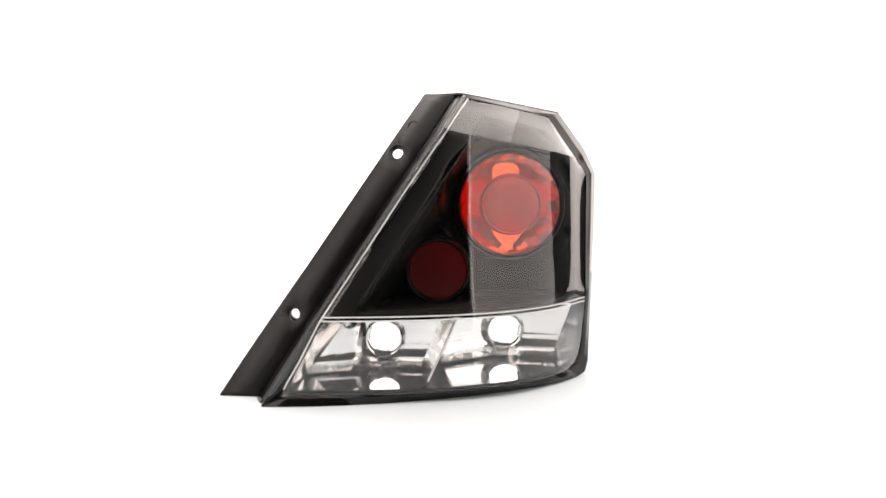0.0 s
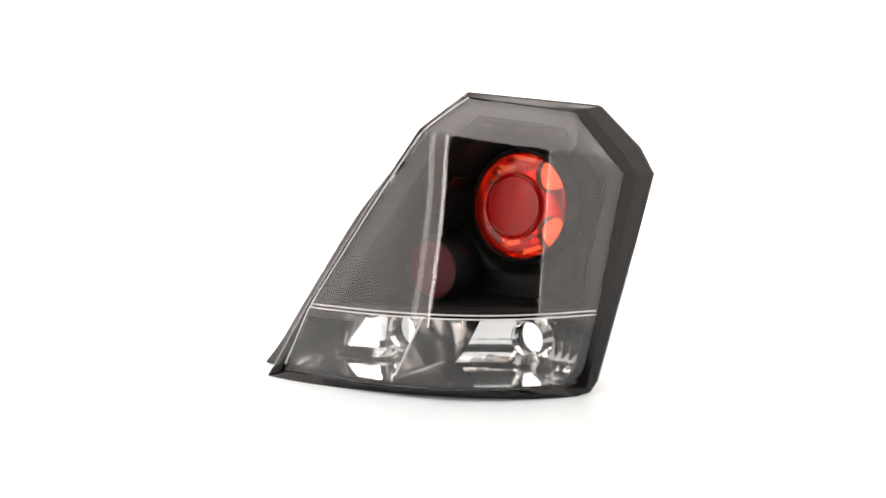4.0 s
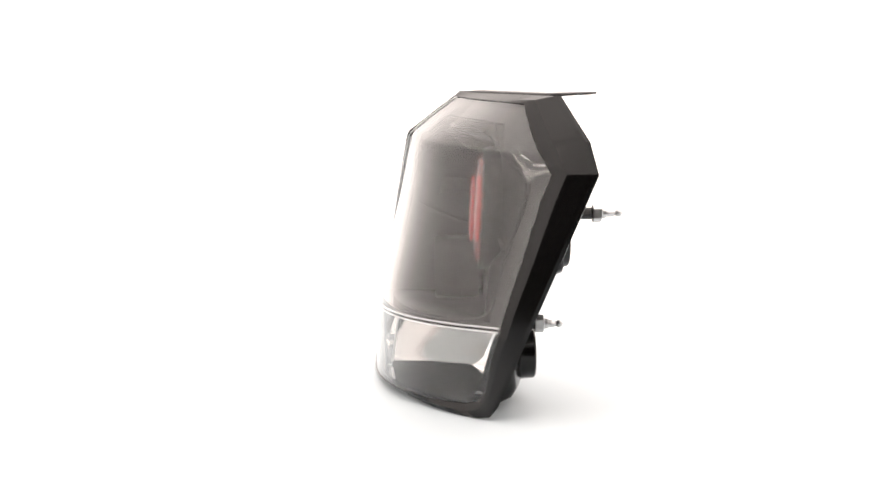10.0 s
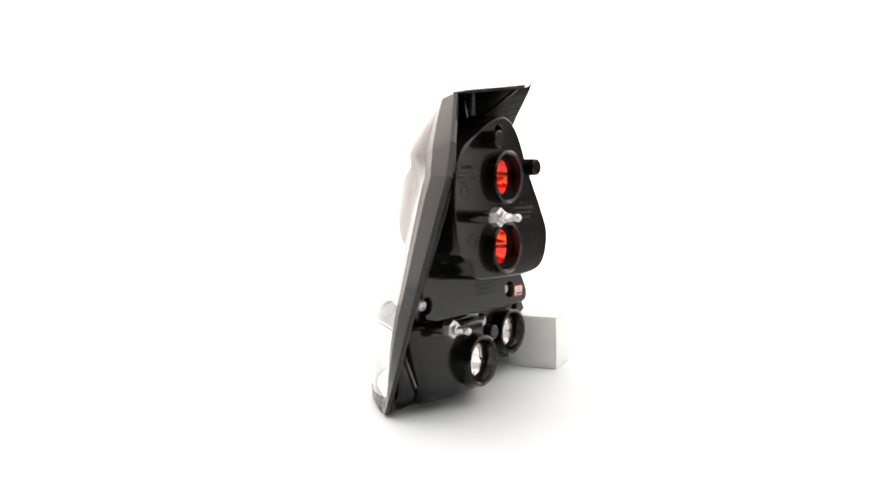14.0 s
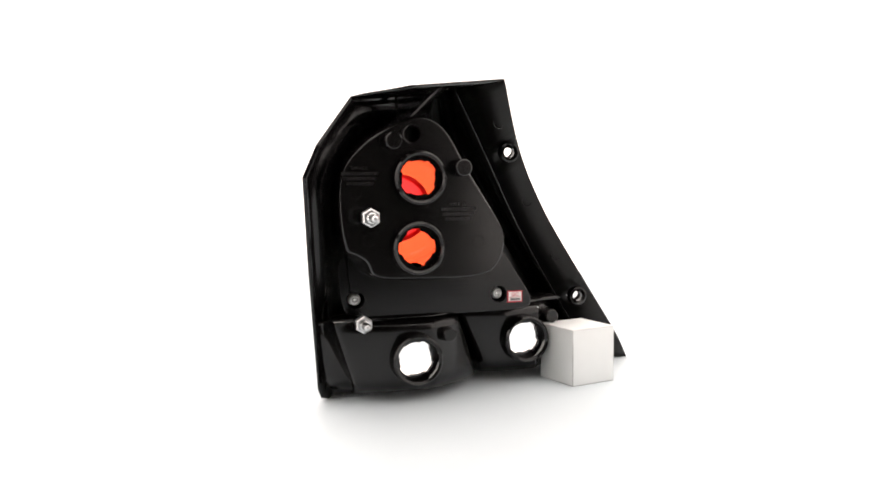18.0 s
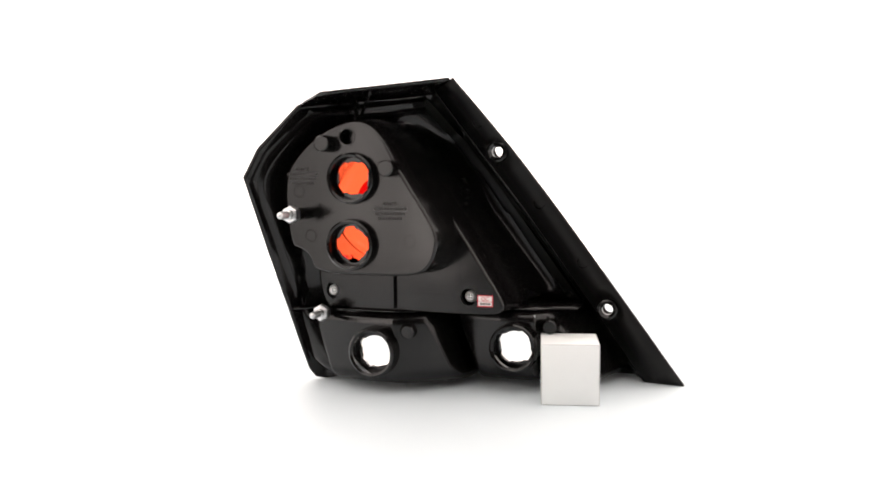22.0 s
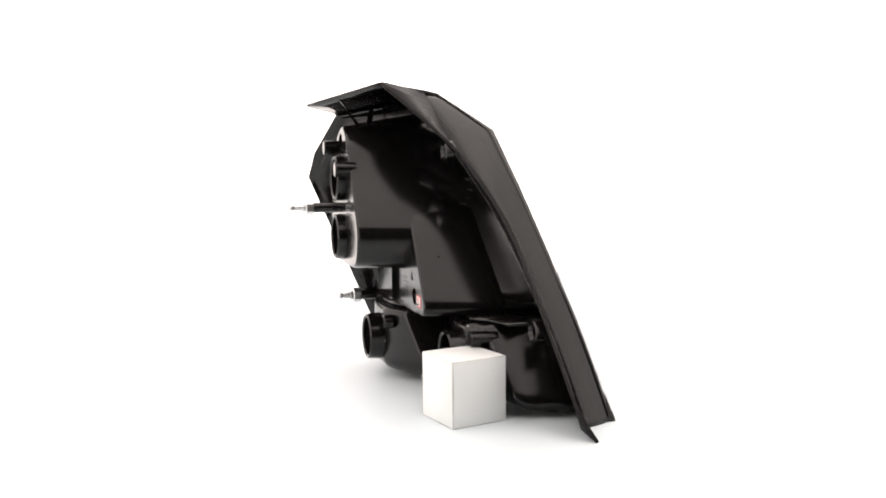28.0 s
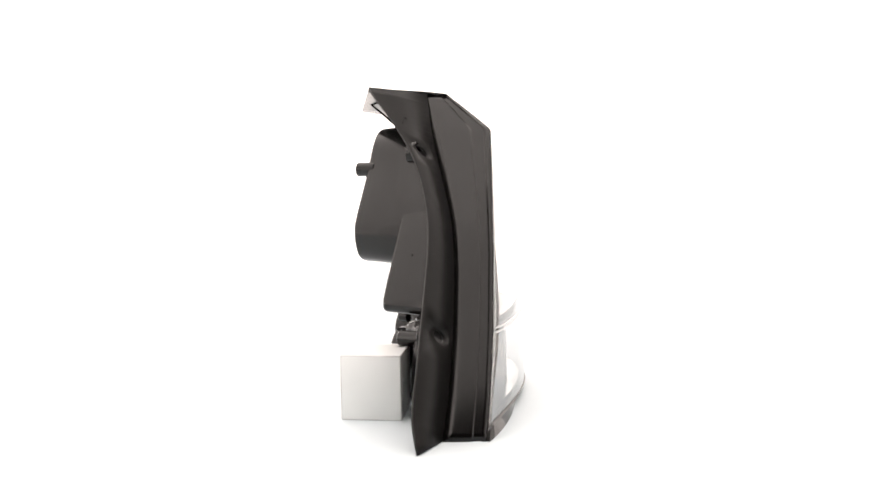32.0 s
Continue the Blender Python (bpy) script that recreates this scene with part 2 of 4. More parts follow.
OUT_R = [(0.0, 0.137, 0.021, 0.0), (0.03, 0.1455, 0.0295, 0.003), (0.06, 0.1497, 0.0365, 0.013), (0.1, 0.1522, 0.046, 0.035), (0.27, 0.1578, 0.066, 0.085),
         (0.5, 0.1645, 0.0915, 0.146), (0.72, 0.1712, 0.1215, 0.2192), (0.88, 0.158, 0.116, 0.247), (1.0, 0.124, 0.095, 0.2895)]


def bez(a, b, c, d, s):
    return a * (1 - s) ** 3 + 3 * b * s * (1 - s) ** 2 + 3 * c * s * s * (1 - s) + d * s ** 3


PLAN = [(-0.20, -0.0930), (-0.13, -0.0880), (-0.085, -0.0855), (-0.043, -0.0825), (0.0, -0.0785), (0.03, -0.0695), (0.06, -0.0530), (0.09, -0.0300), (0.11, -0.0110), (0.125, 0.0065), (0.137, 0.0246), (0.1456, 0.0420), (0.16, 0.075)]
LEAN = [(0.0, -0.003), (0.03, 0.0), (0.08, 0.0), (0.1464, 0.0155), (0.2085, 0.029), (0.264, 0.036), (0.30, 0.040)]


def smooth_interp(rows, x, h):
    """Piecewise line through rows, averaged over a stretch of 2h so that it bends softly."""
    xs, ys = [r[0] for r in rows], [r[1] for r in rows]
    return float(np.mean(np.interp(np.linspace(x - h, x + h, 9), xs, ys)))


PLAN_CURVE = np.polyfit([r[0] for r in PLAN], [r[1] for r in PLAN], 5)


def face_y(x, z):
    """Depth of the cover's main face: one curve in plan that leans back as it rises."""
    return float(np.polyval(PLAN_CURVE, x)) + smooth_interp(LEAN, z, 0.022)


@functools.lru_cache(maxsize=None)
def edge_at(left, v):
    p = curve_at(LEFT if left else RIGHT, v)
    return float(p[1] - face_y(p[0], p[2]))


def edge_off(rows, v):
    """How far a border lies behind the main face, evened out along the border."""
    return float(np.mean([edge_at(rows is LEFT, round(min(max(v + h, 0.0), 0.88), 3)) for h in np.linspace(-0.07, 0.07, 7)]))


def lens_at(u, v):
    """The lens cover's outer face: a curved main face up to the crease, and a flatter slope above it."""
    c = min(v, 0.88)
    a, d = curve_at(LEFT, c), curve_at(RIGHT, c)
    q = u
    p = a * (1 - q) + d * q
    # a bevel along the right border, wider towards the top
    bevel = max(0.0, 1 - (1 - q) / float(np.interp(p[2], [0.02, 0.08, 0.22], [0.05, 0.04, 0.04])))
    off = edge_off(LEFT, c) * max(0.0, 1 - q / 0.022) ** 2 + edge_off(RIGHT, c) * bevel ** 1.3
    p[1] = face_y(p[0], p[2]) + off
    if v > 0.88:
        k = (v - 0.88) / 0.12
        top = curve_at(LEFT, 1.0) * (1 - q) + curve_at(RIGHT, 1.0) * q
        top = top + np.array([0, -0.006 * 4 * q * (1 - q), 0])
        p = p * (1 - k) + top * k + np.array([0, -0.0015 * 4 * k * (1 - k), 0])
    return p


RIGHT_AT = [0, 0]


def edge_rows(n=30):
    """Lens border and housing edge, walked round together: bottom, right side, top, left side."""
    inner, outer = [], []
    e, q = curve_at(OUT_L, 0), curve_at(OUT_R, 0)
    for s in np.linspace(0, 1, n)[:-1]:
        inner.append(lens_at(s, 0.0))
        outer.append(bez(e, np.array([-0.05, -0.105, 0.0]), np.array([0.108, -0.032, 0.0]), q, s))
    vs = sorted(set(np.linspace(0, 1, n).round(3)) | {0.03, 0.06, 0.1, 0.27, 0.72, 0.88})
    for v in vs[:-1]:
        inner.append(lens_at(1.0, v))
        outer.append(curve_at(OUT_R, v))
    for s in np.linspace(1, 0, n)[:-1]:
        inner.append(lens_at(s, 1.0))
        outer.append(curve_at(OUT_R, 1.0) * s + curve_at(OUT_L, 1.0) * (1 - s))
    for v in vs[::-1][:-1]:
        inner.append(lens_at(0.0, v))
        outer.append(curve_at(OUT_L, v))
    RIGHT_AT[:] = [n - 1, n - 1 + len(vs) - 1]
    return np.array(inner), np.array(outer)


lamp = tagged(new("tail_light"), "black car tail light with clear lens, red lamps and chrome reflectors", "tail light")

# clear cover
N, V = 40, sorted(set(np.linspace(0, 1, 44).round(4)) | {0.03, 0.06, 0.1, 0.27, 0.72, 0.88})
vs = [lens_at(u, v) for v in V for u in np.linspace(0, 1, N)]
EDGE_BACK = 0.0022


def lens_edge(v):
    """Outer corner of the clear cover along the bracket's side."""
    return curve_at(OUT_L, v)


lens_cover = mesh_part("lens_cover", vs, grid_faces(len(V), N), M_LENS, lamp, "clear glossy plastic lens cover", True, 14)

ve = [v for v in V if v >= 0.03]
strip = [p for v in ve for p in (lens_at(0, v), lens_at(0, v) * 0.25 + lens_edge(v) * 0.75 + (0, -0.0006, 0), lens_edge(v))]
mesh_part("lens_border", strip, grid_faces(len(ve), 3), M_LENS, lens_cover, "clear border of the lens", True, 50)
turn = [p for v in ve for p in (lens_edge(v), lens_edge(v) + (-0.0003, 0.0010, 0), lens_edge(v) + (0, EDGE_BACK, 0))]
mesh_part("turned_edge", turn, grid_faces(len(ve), 3), M_CLEAR_EDGE, lens_cover, "clear turned-back edge of the lens", True, 50)

# rim round the cover
inner, outer = edge_rows()
ROUND = len(inner)
mid = outer.mean(0)
bend = np.full((ROUND, 3), 0.3)
SIDE_BEND = (0.49, 0.37, 0.5)
bend[RIGHT_AT[0]:RIGHT_AT[1]] = SIDE_BEND
left_at = RIGHT_AT[1] + 29
back = np.zeros((ROUND, 3))
for k in range(left_at, ROUND):
    q = min(1.0, (k - left_at) / 4, (ROUND - 1 - k) / 3)
    back[k] = (0.0012 * q, EDGE_BACK * q, -0.004 * min(1.0, max(0.0, (outer[k][2] - 0.262) / 0.008)) * q)
inner, outer = inner + back, outer + back
for k in range(8):
    q = k / 8
    bend[RIGHT_AT[0] - 8 + k] = np.array((0.3, 0.3, 0.3)) * (1 - q) + np.array(SIDE_BEND) * q
    bend[RIGHT_AT[1] + k] = np.array((0.3, 0.3, 0.3)) * q + np.array(SIDE_BEND) * (1 - q)
lip = inner + (outer - inner) * bend + np.array([0, -0.0012, 0])
inward = (mid - outer) * np.array([1, 0, 1])
inward /= np.linalg.norm(inward, axis=1)[:, None]
rows = [inner + np.array([0, 0.005, 0]), inner + np.array([0, -0.0008, 0]), inner * 0.88 + outer * 0.12 + np.array([0, -0.0016, 0]), lip, outer,
        outer + np.array([0, 0.004, 0]), outer + np.array([0, 0.0045, 0]) + inward * 0.0025, lip + inward * 0.004 + np.array([0, 0.006, 0]), inner + np.array([0, 0.012, 0]) + inward * 0.002]
rim = mesh_part("rim", np.concatenate(rows), grid_faces(len(rows), ROUND, True), M_RIM, lamp, "glossy black plastic rim", True, 12)

# ridges moulded in the cover
def bead(name, pts, r, mat, parent, label=""):
    cu = bpy.data.curves.new(name, "CURVE")
    cu.dimensions, cu.bevel_depth, cu.bevel_resolution, cu.use_fill_caps = "3D", r, 2, True
    sp = cu.splines.new("POLY")
    sp.points.add(len(pts) - 1)
    for p, q in zip(sp.points, pts):
        p.co = (*q, 1)
    tmp = bpy.data.objects.new(name, cu)
    scene.collection.objects.link(tmp)
    me = bpy.data.meshes.new_from_object(tmp.evaluated_get(bpy.context.evaluated_depsgraph_get()))
    bpy.data.objects.remove(tmp)
    me.materials.clear()
    me.materials.append(mat)
    for f in me.polygons:
        f.use_smooth = True
    ob = new(name, me)
    ob.parent = parent
    return tagged(ob, label) if label else ob


for v in (0.270, 0.283):
    bead("ridge", [lens_at(u, v) + np.array([0, -0.0004, 0]) for u in np.linspace(0.006, 0.994, 40)], 0.0007, M_BEAD, lens_cover, "ridge across the lens, its bright line in pale colour")
# pale bead paints the highlight along the clear edge
bead("edge_ridge", [lens_at(0.004, v) + np.array([0, -0.0006, 0]) for v in np.linspace(0.03, 1, 40)], 0.0008, M_BEAD, lens_cover, "ridge along the lens edge, its highlight in pale colour")

# side wall with the mounting bracket
WALL_F = [(0.3043, 0.0147, 0.0084), (0.2866, 0.0048, -0.0186), (0.2662, -0.0065, -0.0468), (0.2085, -0.0465, -0.060), (0.1464, -0.0878, -0.073), (0.0807, -0.1322, -0.085), (0.0333, -0.1625, -0.0915), (0.0, -0.184, -0.0945)]
WALL_B = [(0.3055, 0.0051, 0.0346), (0.2543, -0.0284, 0.0131), (0.2089, -0.0579, -0.0091), (0.1719, -0.082, -0.0265), (0.132, -0.1084, -0.0374), (0.0765, -0.1454, -0.0481), (0.0336, -0.1741, -0.054), (0.0, -0.197, -0.0565)]
BRACKET = [(0.3095, -0.0265, 0.080), (0.2757, -0.048, 0.045), (0.244, -0.068, 0.016), (0.2146, -0.087, -0.002), (0.177, -0.112, -0.018), (0.151, -0.1297, -0.0234), (0.103, -0.163, -0.030), (0.0587, -0.194, -0.036), (0.024, -0.218, -0.0395), (0.0, -0.2332, -0.0515)]


def rail(rows, s):
    """Point at s of 0 (top) .. 1 (bottom) on rows of (z, x, y)."""
    z = rows[0][0] * (1 - s)
    zs = [r[0] for r in rows][::-1]
    return np.array([np.interp(z, zs, [r[1] for r in rows][::-1]), np.interp(z, zs, [r[2] for r in rows][::-1]), z])


S = np.linspace(0, 1, 49)
f = [rail(WALL_F, s) for s in S]
b = [rail(WALL_B, s) for s in S]
o = [rail(BRACKET, s) + np.array([-0.002, 0, 0.0005]) for s in S]


def soften(rows, n=3):
    rows = [np.array(r) for r in rows]
    for _ in range(n):
        rows = [rows[0]] + [rows[i] * 0.5 + (rows[i - 1] + rows[i + 1]) * 0.25 for i in range(1, len(rows) - 1)] + [rows[-1]]
    return rows


b, o = soften(b, 5), soften(o, 5)
cols = []
for i in range(len(S)):
    out = np.array([-0.8, -0.1, 0.3])
    f[i] = f[i] + (0, EDGE_BACK * min(1.0, max(0.0, (0.3043 - f[i][2]) / 0.02)), 0)
    w = b[i] - f[i]
    cols.append([f[i], f[i] + w * 0.08 + out * 0.0004, f[i] + w * 0.12 - out * 0.0012, f[i] + w * 0.30 - out * 0.001, f[i] + w * 0.33 + out * 0.0004,
                 f[i] + w * 0.7 + out * 0.001, b[i], b[i] + (o[i] - b[i]) * 0.12 + np.array([0, -0.001, 0]), b[i] + (o[i] - b[i]) * 0.5, o[i]])
vs = [p for c in cols for p in c]
M = len(cols[0])
side_wall = mesh_part("side_wall", vs, [q for q in grid_faces(len(S), M) if (q[0] % M) < 6], M_BLACK, lamp, "stepped black side wall", True, 25)
thick(side_wall, 0.0025, -1.0)

# bracket strip with its two screw holes
HOLES = [np.array([-0.0562, 0.0184, 0.2426]), np.array([-0.1592, -0.0316, 0.0805])]
strip_in = [(c[6][0] + 0.001, c[6][2]) for c in cols]
strip_out = [(c[9][0], c[9][2]) for c in cols]
loop = strip_in + strip_out[::-1]
pts2, tris = plate_faces(loop, [round_loop((h[0], h[2]), 0.0058, 24) for h in HOLES])


def bracket_y(x, z):
    s = 1 - z / 0.3095
    i = min(max(s, 0), 1) * (len(S) - 1)
    k = min(int(i), len(S) - 2)
    a = b[k] * (1 - i + k) + b[k + 1] * (i - k)
    c = o[k] * (1 - i + k) + o[k + 1] * (i - k)
    q = 0.0 if abs(c[0] - a[0]) < 1e-5 else (x - a[0]) / (c[0] - a[0])
    return a[1] + (c[1] - a[1]) * min(max(q, -0.1), 1.1)


bracket = mesh_part("bracket", [(x, bracket_y(x, z), z) for x, z in pts2], tris, M_MATT, lamp, "long black mounting bracket with two holes", True, 30)
thick(bracket, 0.003, 0.0)
for h in HOLES:
    y = h[1]
    turned("hole_collar", [(0.0056, y + 0.004), (0.0056, y - 0.0012), (0.0074, y - 0.0021), (0.0096, y - 0.0024), (0.0104, y - 0.0016), (0.0105, y + 0.006), (0.0085, y + 0.007), (0.0056, y + 0.004)], (h[0], h[2]), M_BLACK, bracket)

# top plate
A3, B3 = curve_at(OUT_L, 1.0), curve_at(OUT_R, 1.0)
T1, T2 = np.array([-0.0262, 0.0805, 0.3097]), np.array([0.0795, 0.138, 0.2957])
rows = []
for q in np.linspace(0, 1, 9):
    fr, bk = A3 * (1 - q) + B3 * q, T1 * (1 - q) + T2 * q
    fr, bk = fr + (0, 0, 0.0008), bk + (0, 0, 0.0012)
    rows += [fr, fr * 0.75 + bk * 0.25 + np.array([0, 0, 0.0006]), fr * 0.3 + bk * 0.7, bk]
top_plate = mesh_part("top_plate", rows, grid_faces(9, 4), M_BLACK, lamp, "thin black top flange", True, 30)
thick(top_plate, 0.0025, -1.0)
# rib under the plate
mid_f, mid_b = A3 * 0.45 + B3 * 0.55, T1 * 0.35 + T2 * 0.65
low = mid_f + (0, 0.018, -0.034)
for p, q, w in ((mid_b + (0, -0.008, -0.002), low, 0.0035), (mid_f + (0, 0.014, -0.003), low, 0.005)):
    strut = [p + (0, 0, w / 2), q + (0, w / 2, 0), q - (0, w / 2, 0), p - (0, w, w / 2)]
    thick(mesh_part("rib", [tuple(v) for v in strut], [(0, 1, 2, 3)], M_BLACK, top_plate, "slim brace under the top flange", False), 0.002, 0.0)

# ---- inside: black bezel, deep round well, red lamps ----
RING_C, SMALL_C = (0.064, 0.1875), (-0.0143, 0.1213)
RING_Y, SMALL_Y = 0.040, -0.0156
bu, bv = np.linspace(0.003, 0.997, 78), np.linspace(0.274, 0.997, 78)
loop2 = [tuple(lens_at(u, bv[0])[[0, 2]]) for u in bu] + [tuple(lens_at(bu[-1], v)[[0, 2]]) for v in bv] + [tuple(lens_at(u, bv[-1])[[0, 2]]) for u in bu[::-1]] + [tuple(lens_at(bu[0], v)[[0, 2]]) for v in bv[::-1]]
loop2 = np.array(loop2)
# width of the flat flange along the bottom, right, top and left of the opening
WIDTH = np.repeat((0.0045, 0.014, 0.018, 0.026), (len(bu), len(bv), len(bu), len(bv)))
NEAR = 0.0165 / WIDTH
FLOOR_Y = 0.034


def seg_dist(p):
    """Distance from the border, stretched so that the flange ends at 16.5 mm on every side."""
    a, c = loop2, np.roll(loop2, -1, axis=0)
    d = c - a
    s = np.clip(((p - a) * d).sum(1) / ((d * d).sum(1) + 1e-12), 0, 1)
    return (np.sqrt((((a + d * s[:, None]) - p) ** 2).sum(1)) * NEAR).min()


def step(e0, e1, x):
    q = min(max((x - e0) / (e1 - e0), 0), 1)
    return q * q * (3 - 2 * q)


def bezel_at(u, v):
    p = lens_at(u, v)
    d = seg_dist(p[[0, 2]])
    y = p[1] + 0.006 + 0.008 * step(0.014, 0.018, d)
    y = y + (max(FLOOR_Y, p[1] + 0.014) - y) * step(0.018, 0.036, d)
    r = math.hypot(p[0] - RING_C[0], p[2] - RING_C[1])
    y = y + (max(y, RING_Y + 0.006) - y) * (1 - step(0.061, 0.080, r))
    return np.array([p[0], y, p[2]])


GRID = np.array([lens_at(u, v) for v in np.linspace(0, 1, 110) for u in np.linspace(0, 1, 110)])


def cover_y(x, z):
    """Depth of the clear cover in front of a point, evened out over its neighbours."""
    d = (GRID[:, 0] - x) ** 2 + (GRID[:, 2] - z) ** 2
    k = np.argpartition(d, 8)[:8]
    w = 1 / (d[k] + 1e-7)
    return float((GRID[k, 1] * w).sum() / w.sum())


vs = [bezel_at(u, v) for v in bv for u in bu]
DISH_R = 0.0765


def from_ring(p):
    return math.hypot(p[0] - RING_C[0], p[2] - RING_C[1])


for p in vs:  # round edge of the dish
    r = from_ring(p)
    if DISH_R - 0.003 < r < DISH_R + 0.0022 and seg_dist(p[[0, 2]]) > 0.016:
        p[[0, 2]] = np.array(RING_C) + (p[[0, 2]] - np.array(RING_C)) * DISH_R / r
fs, fl = [], []
for q in grid_faces(len(bv), len(bu)):
    c = sum(np.array(vs[i]) for i in q) / 4
    if seg_dist(c[[0, 2]]) < 0.0155:
        fl.append(q)
    elif from_ring(c) > DISH_R - 0.0008:
        fs.append(q)
bezel = mesh_part("bezel", vs, fs, M_BEZEL, lamp, "satin black inner bezel with deep round well", True, 60)
thick(bezel, 0.002, 1.0)
used = sorted({i for q in fl for i in q})
mesh_part("bezel_flange", [vs[i] for i in used], [tuple(used.index(i) for i in q) for q in fl], M_FLANGE, bezel, "semi-gloss black outer flange", True, 60)
dish = []
for k in range(96):
    a = 2 * math.pi * k / 96
    ca, sa = math.cos(a), math.sin(a)
    far = DISH_R + 0.0005
    while seg_dist(np.array([RING_C[0] + far * ca, RING_C[1] + far * sa])) < 0.0135 and far > 0.063:
        far -= 0.0005
    px, pz = RING_C[0] + far * ca, RING_C[1] + far * sa
    edge_d = seg_dist(np.array([px, pz]))
    lens_y = cover_y(px, pz)
    y1 = lens_y + 0.0058 + 0.008 * step(0.014, 0.018, edge_d)
    y1 = y1 + (max(FLOOR_Y, lens_y + 0.014) - y1) * step(0.018, 0.036, edge_d)
    for q in np.linspace(0, 1, 9):
        r = 0.0600 + (far - 0.0600) * q
        dish.append((RING_C[0] + r * ca, 0.047 + (y1 - 0.047) * q * q * (3 - 2 * q), RING_C[1] + r * sa))
mesh_part("lamp_dish", dish, [(k * 9 + j, k * 9 + j + 1, (k + 1) % 96 * 9 + j + 1, (k + 1) % 96 * 9 + j) for k in range(96) for j in range(8)], M_BEZEL, bezel, "smooth black dish round the stop lamp", True, 60)

# back of the housing, behind the bezel
hv = np.array([bezel_at(u, v) for v in bv for u in bu]).reshape(len(bv), len(bu), 3)
soft = hv[:, :, 1].copy()
for _ in range(14):
    soft[1:-1, 1:-1] = (soft[:-2, 1:-1] + soft[2:, 1:-1] + soft[1:-1, :-2] + soft[1:-1, 2:]) / 4
hv[:, :, 1] = np.maximum(soft + 0.0075, hv[:, :, 1] + 0.003)
hv = hv.reshape(-1, 3)
hf = [q for q in grid_faces(len(bv), len(bu)) for c in [sum(hv[i] for i in q) / 4] if from_ring(c) > 0.066 and seg_dist(c[[0, 2]]) > 0.008]
mesh_part("housing_back", hv, hf, M_BLACK, lamp, "smooth black back of the housing", True, 60)

cen = loop2.mean(0)
lip_pts = []
for k in range(len(loop2)):
    p, q, r_ = loop2[k - 4], loop2[k], loop2[(k + 4) % len(loop2)]
    tn = (r_ - p) / (np.linalg.norm(r_ - p) + 1e-9)
    nn = np.array([-tn[1], tn[0]])
    if nn @ (cen - q) < 0:
        nn = -nn
    lip_pts.append(q + nn * WIDTH[k] * 0.98)
lip_pts = smooth_loop([tuple(p) for p in lip_pts[::13]], 3)
lip_y = np.array([cover_y(x, z) + 0.0072 for x, z in lip_pts])
for _ in range(10):
    lip_y = lip_y * 0.5 + (np.roll(lip_y, 1) + np.roll(lip_y, -1)) * 0.25
bead("bezel_lip", [(x, y, z) for (x, z), y in zip(lip_pts + lip_pts[:1], [*lip_y, lip_y[0]])], 0.0011, M_FLANGE, bezel, "satin lip round the bezel's well")


def behind_cover(ob, gap=0.004):
    """Push points back that would come through the clear cover."""
    for v in ob.data.vertices:
        d = (GRID[:, 0] - v.co.x) ** 2 + (GRID[:, 2] - v.co.z) ** 2
        v.co.y = max(v.co.y, GRID[d.argmin(), 1] + gap)
    return ob


# black skin behind the rim, along the right and top edges, with a raised rib on it
a, c = RIGHT_AT[0] - 4, RIGHT_AT[1] + 28
SKIN = ((0.0030, 0.0042), (0.0048, 0.0030), (0.0060, -0.0030), (0.0085, -0.0060), (0.0140, -0.0075), (0.0152, -0.0040), (0.0165, -0.0030), (0.0180, -0.0045), (0.0195, -0.0140), (0.0230, -0.0260), (0.0320, -0.0330))
vs = []
for k in range(a, c):
    reach = float(np.interp(outer[k][2], (0.085, 0.110), (0.008, 0.032)))  # clear of the chrome chambers
    for d, dy in SKIN:
        d = min(d, reach + d * 0.01)
        p = outer[k] + inward[k] * d
        p[1] = outer[k][1] + dy if d < 0.007 else max(outer[k][1] + dy, cover_y(p[0], p[2]) + 0.012)
        vs.append(p)
vs = np.array(vs).reshape(c - a, len(SKIN), 3)
for _ in range(8):
    vs[1:-1, 3:] = vs[1:-1, 3:] * 0.5 + (vs[:-2, 3:] + vs[2:, 3:]) * 0.25
mesh_part("rear_skin", vs.reshape(-1, 3), grid_faces(c - a, len(SKIN)), M_BLACK, rim, "smooth black back of the rim with a raised ridge", True, 50)

stop_lamp = turned("stop_lamp", [(0.0551, 0.0430), (0.0552, 0.0310), (0.0555, 0.0292), (0.0564, 0.0286), (0.0580, 0.0294), (0.0592, 0.0325), (0.0602, 0.0420), (0.0625, 0.0520)], RING_C, M_BEZEL, lamp, "round red stop lamp in a black collar", 64)
behind_cover(stop_lamp, 0.0035)
turned("ring_lens", [(0.0334, 0.0236), (0.0350, 0.0212), (0.0385, 0.0211), (0.0430, 0.0216), (0.0475, 0.0227), (0.0510, 0.0244), (0.0532, 0.0266), (0.0545, 0.0300), (0.0548, 0.0420)], RING_C, M_RING, stop_lamp, "orange-red translucent ring lens", 64)
turned("centre_lens", [(0.0, 0.0185), (0.010, 0.0186), (0.020, 0.0189), (0.0295, 0.0196), (0.0310, 0.0204), (0.0332, 0.0270)], RING_C, M_DISC, stop_lamp, "deep red ribbed centre lens", 64)
turned("centre_bead", [(0.0298, 0.0194), (0.0312, 0.0184), (0.0330, 0.0193), (0.0336, 0.0260)], RING_C, M_BEADRED, stop_lamp, "dark red bead round the centre", 64)
for ob in (stop_lamp, *stop_lamp.children):  # the lamp leans back a little, like the cover
    for v in ob.data.vertices:
        v.co.y += 0.045 * (v.co.z - RING_C[1])
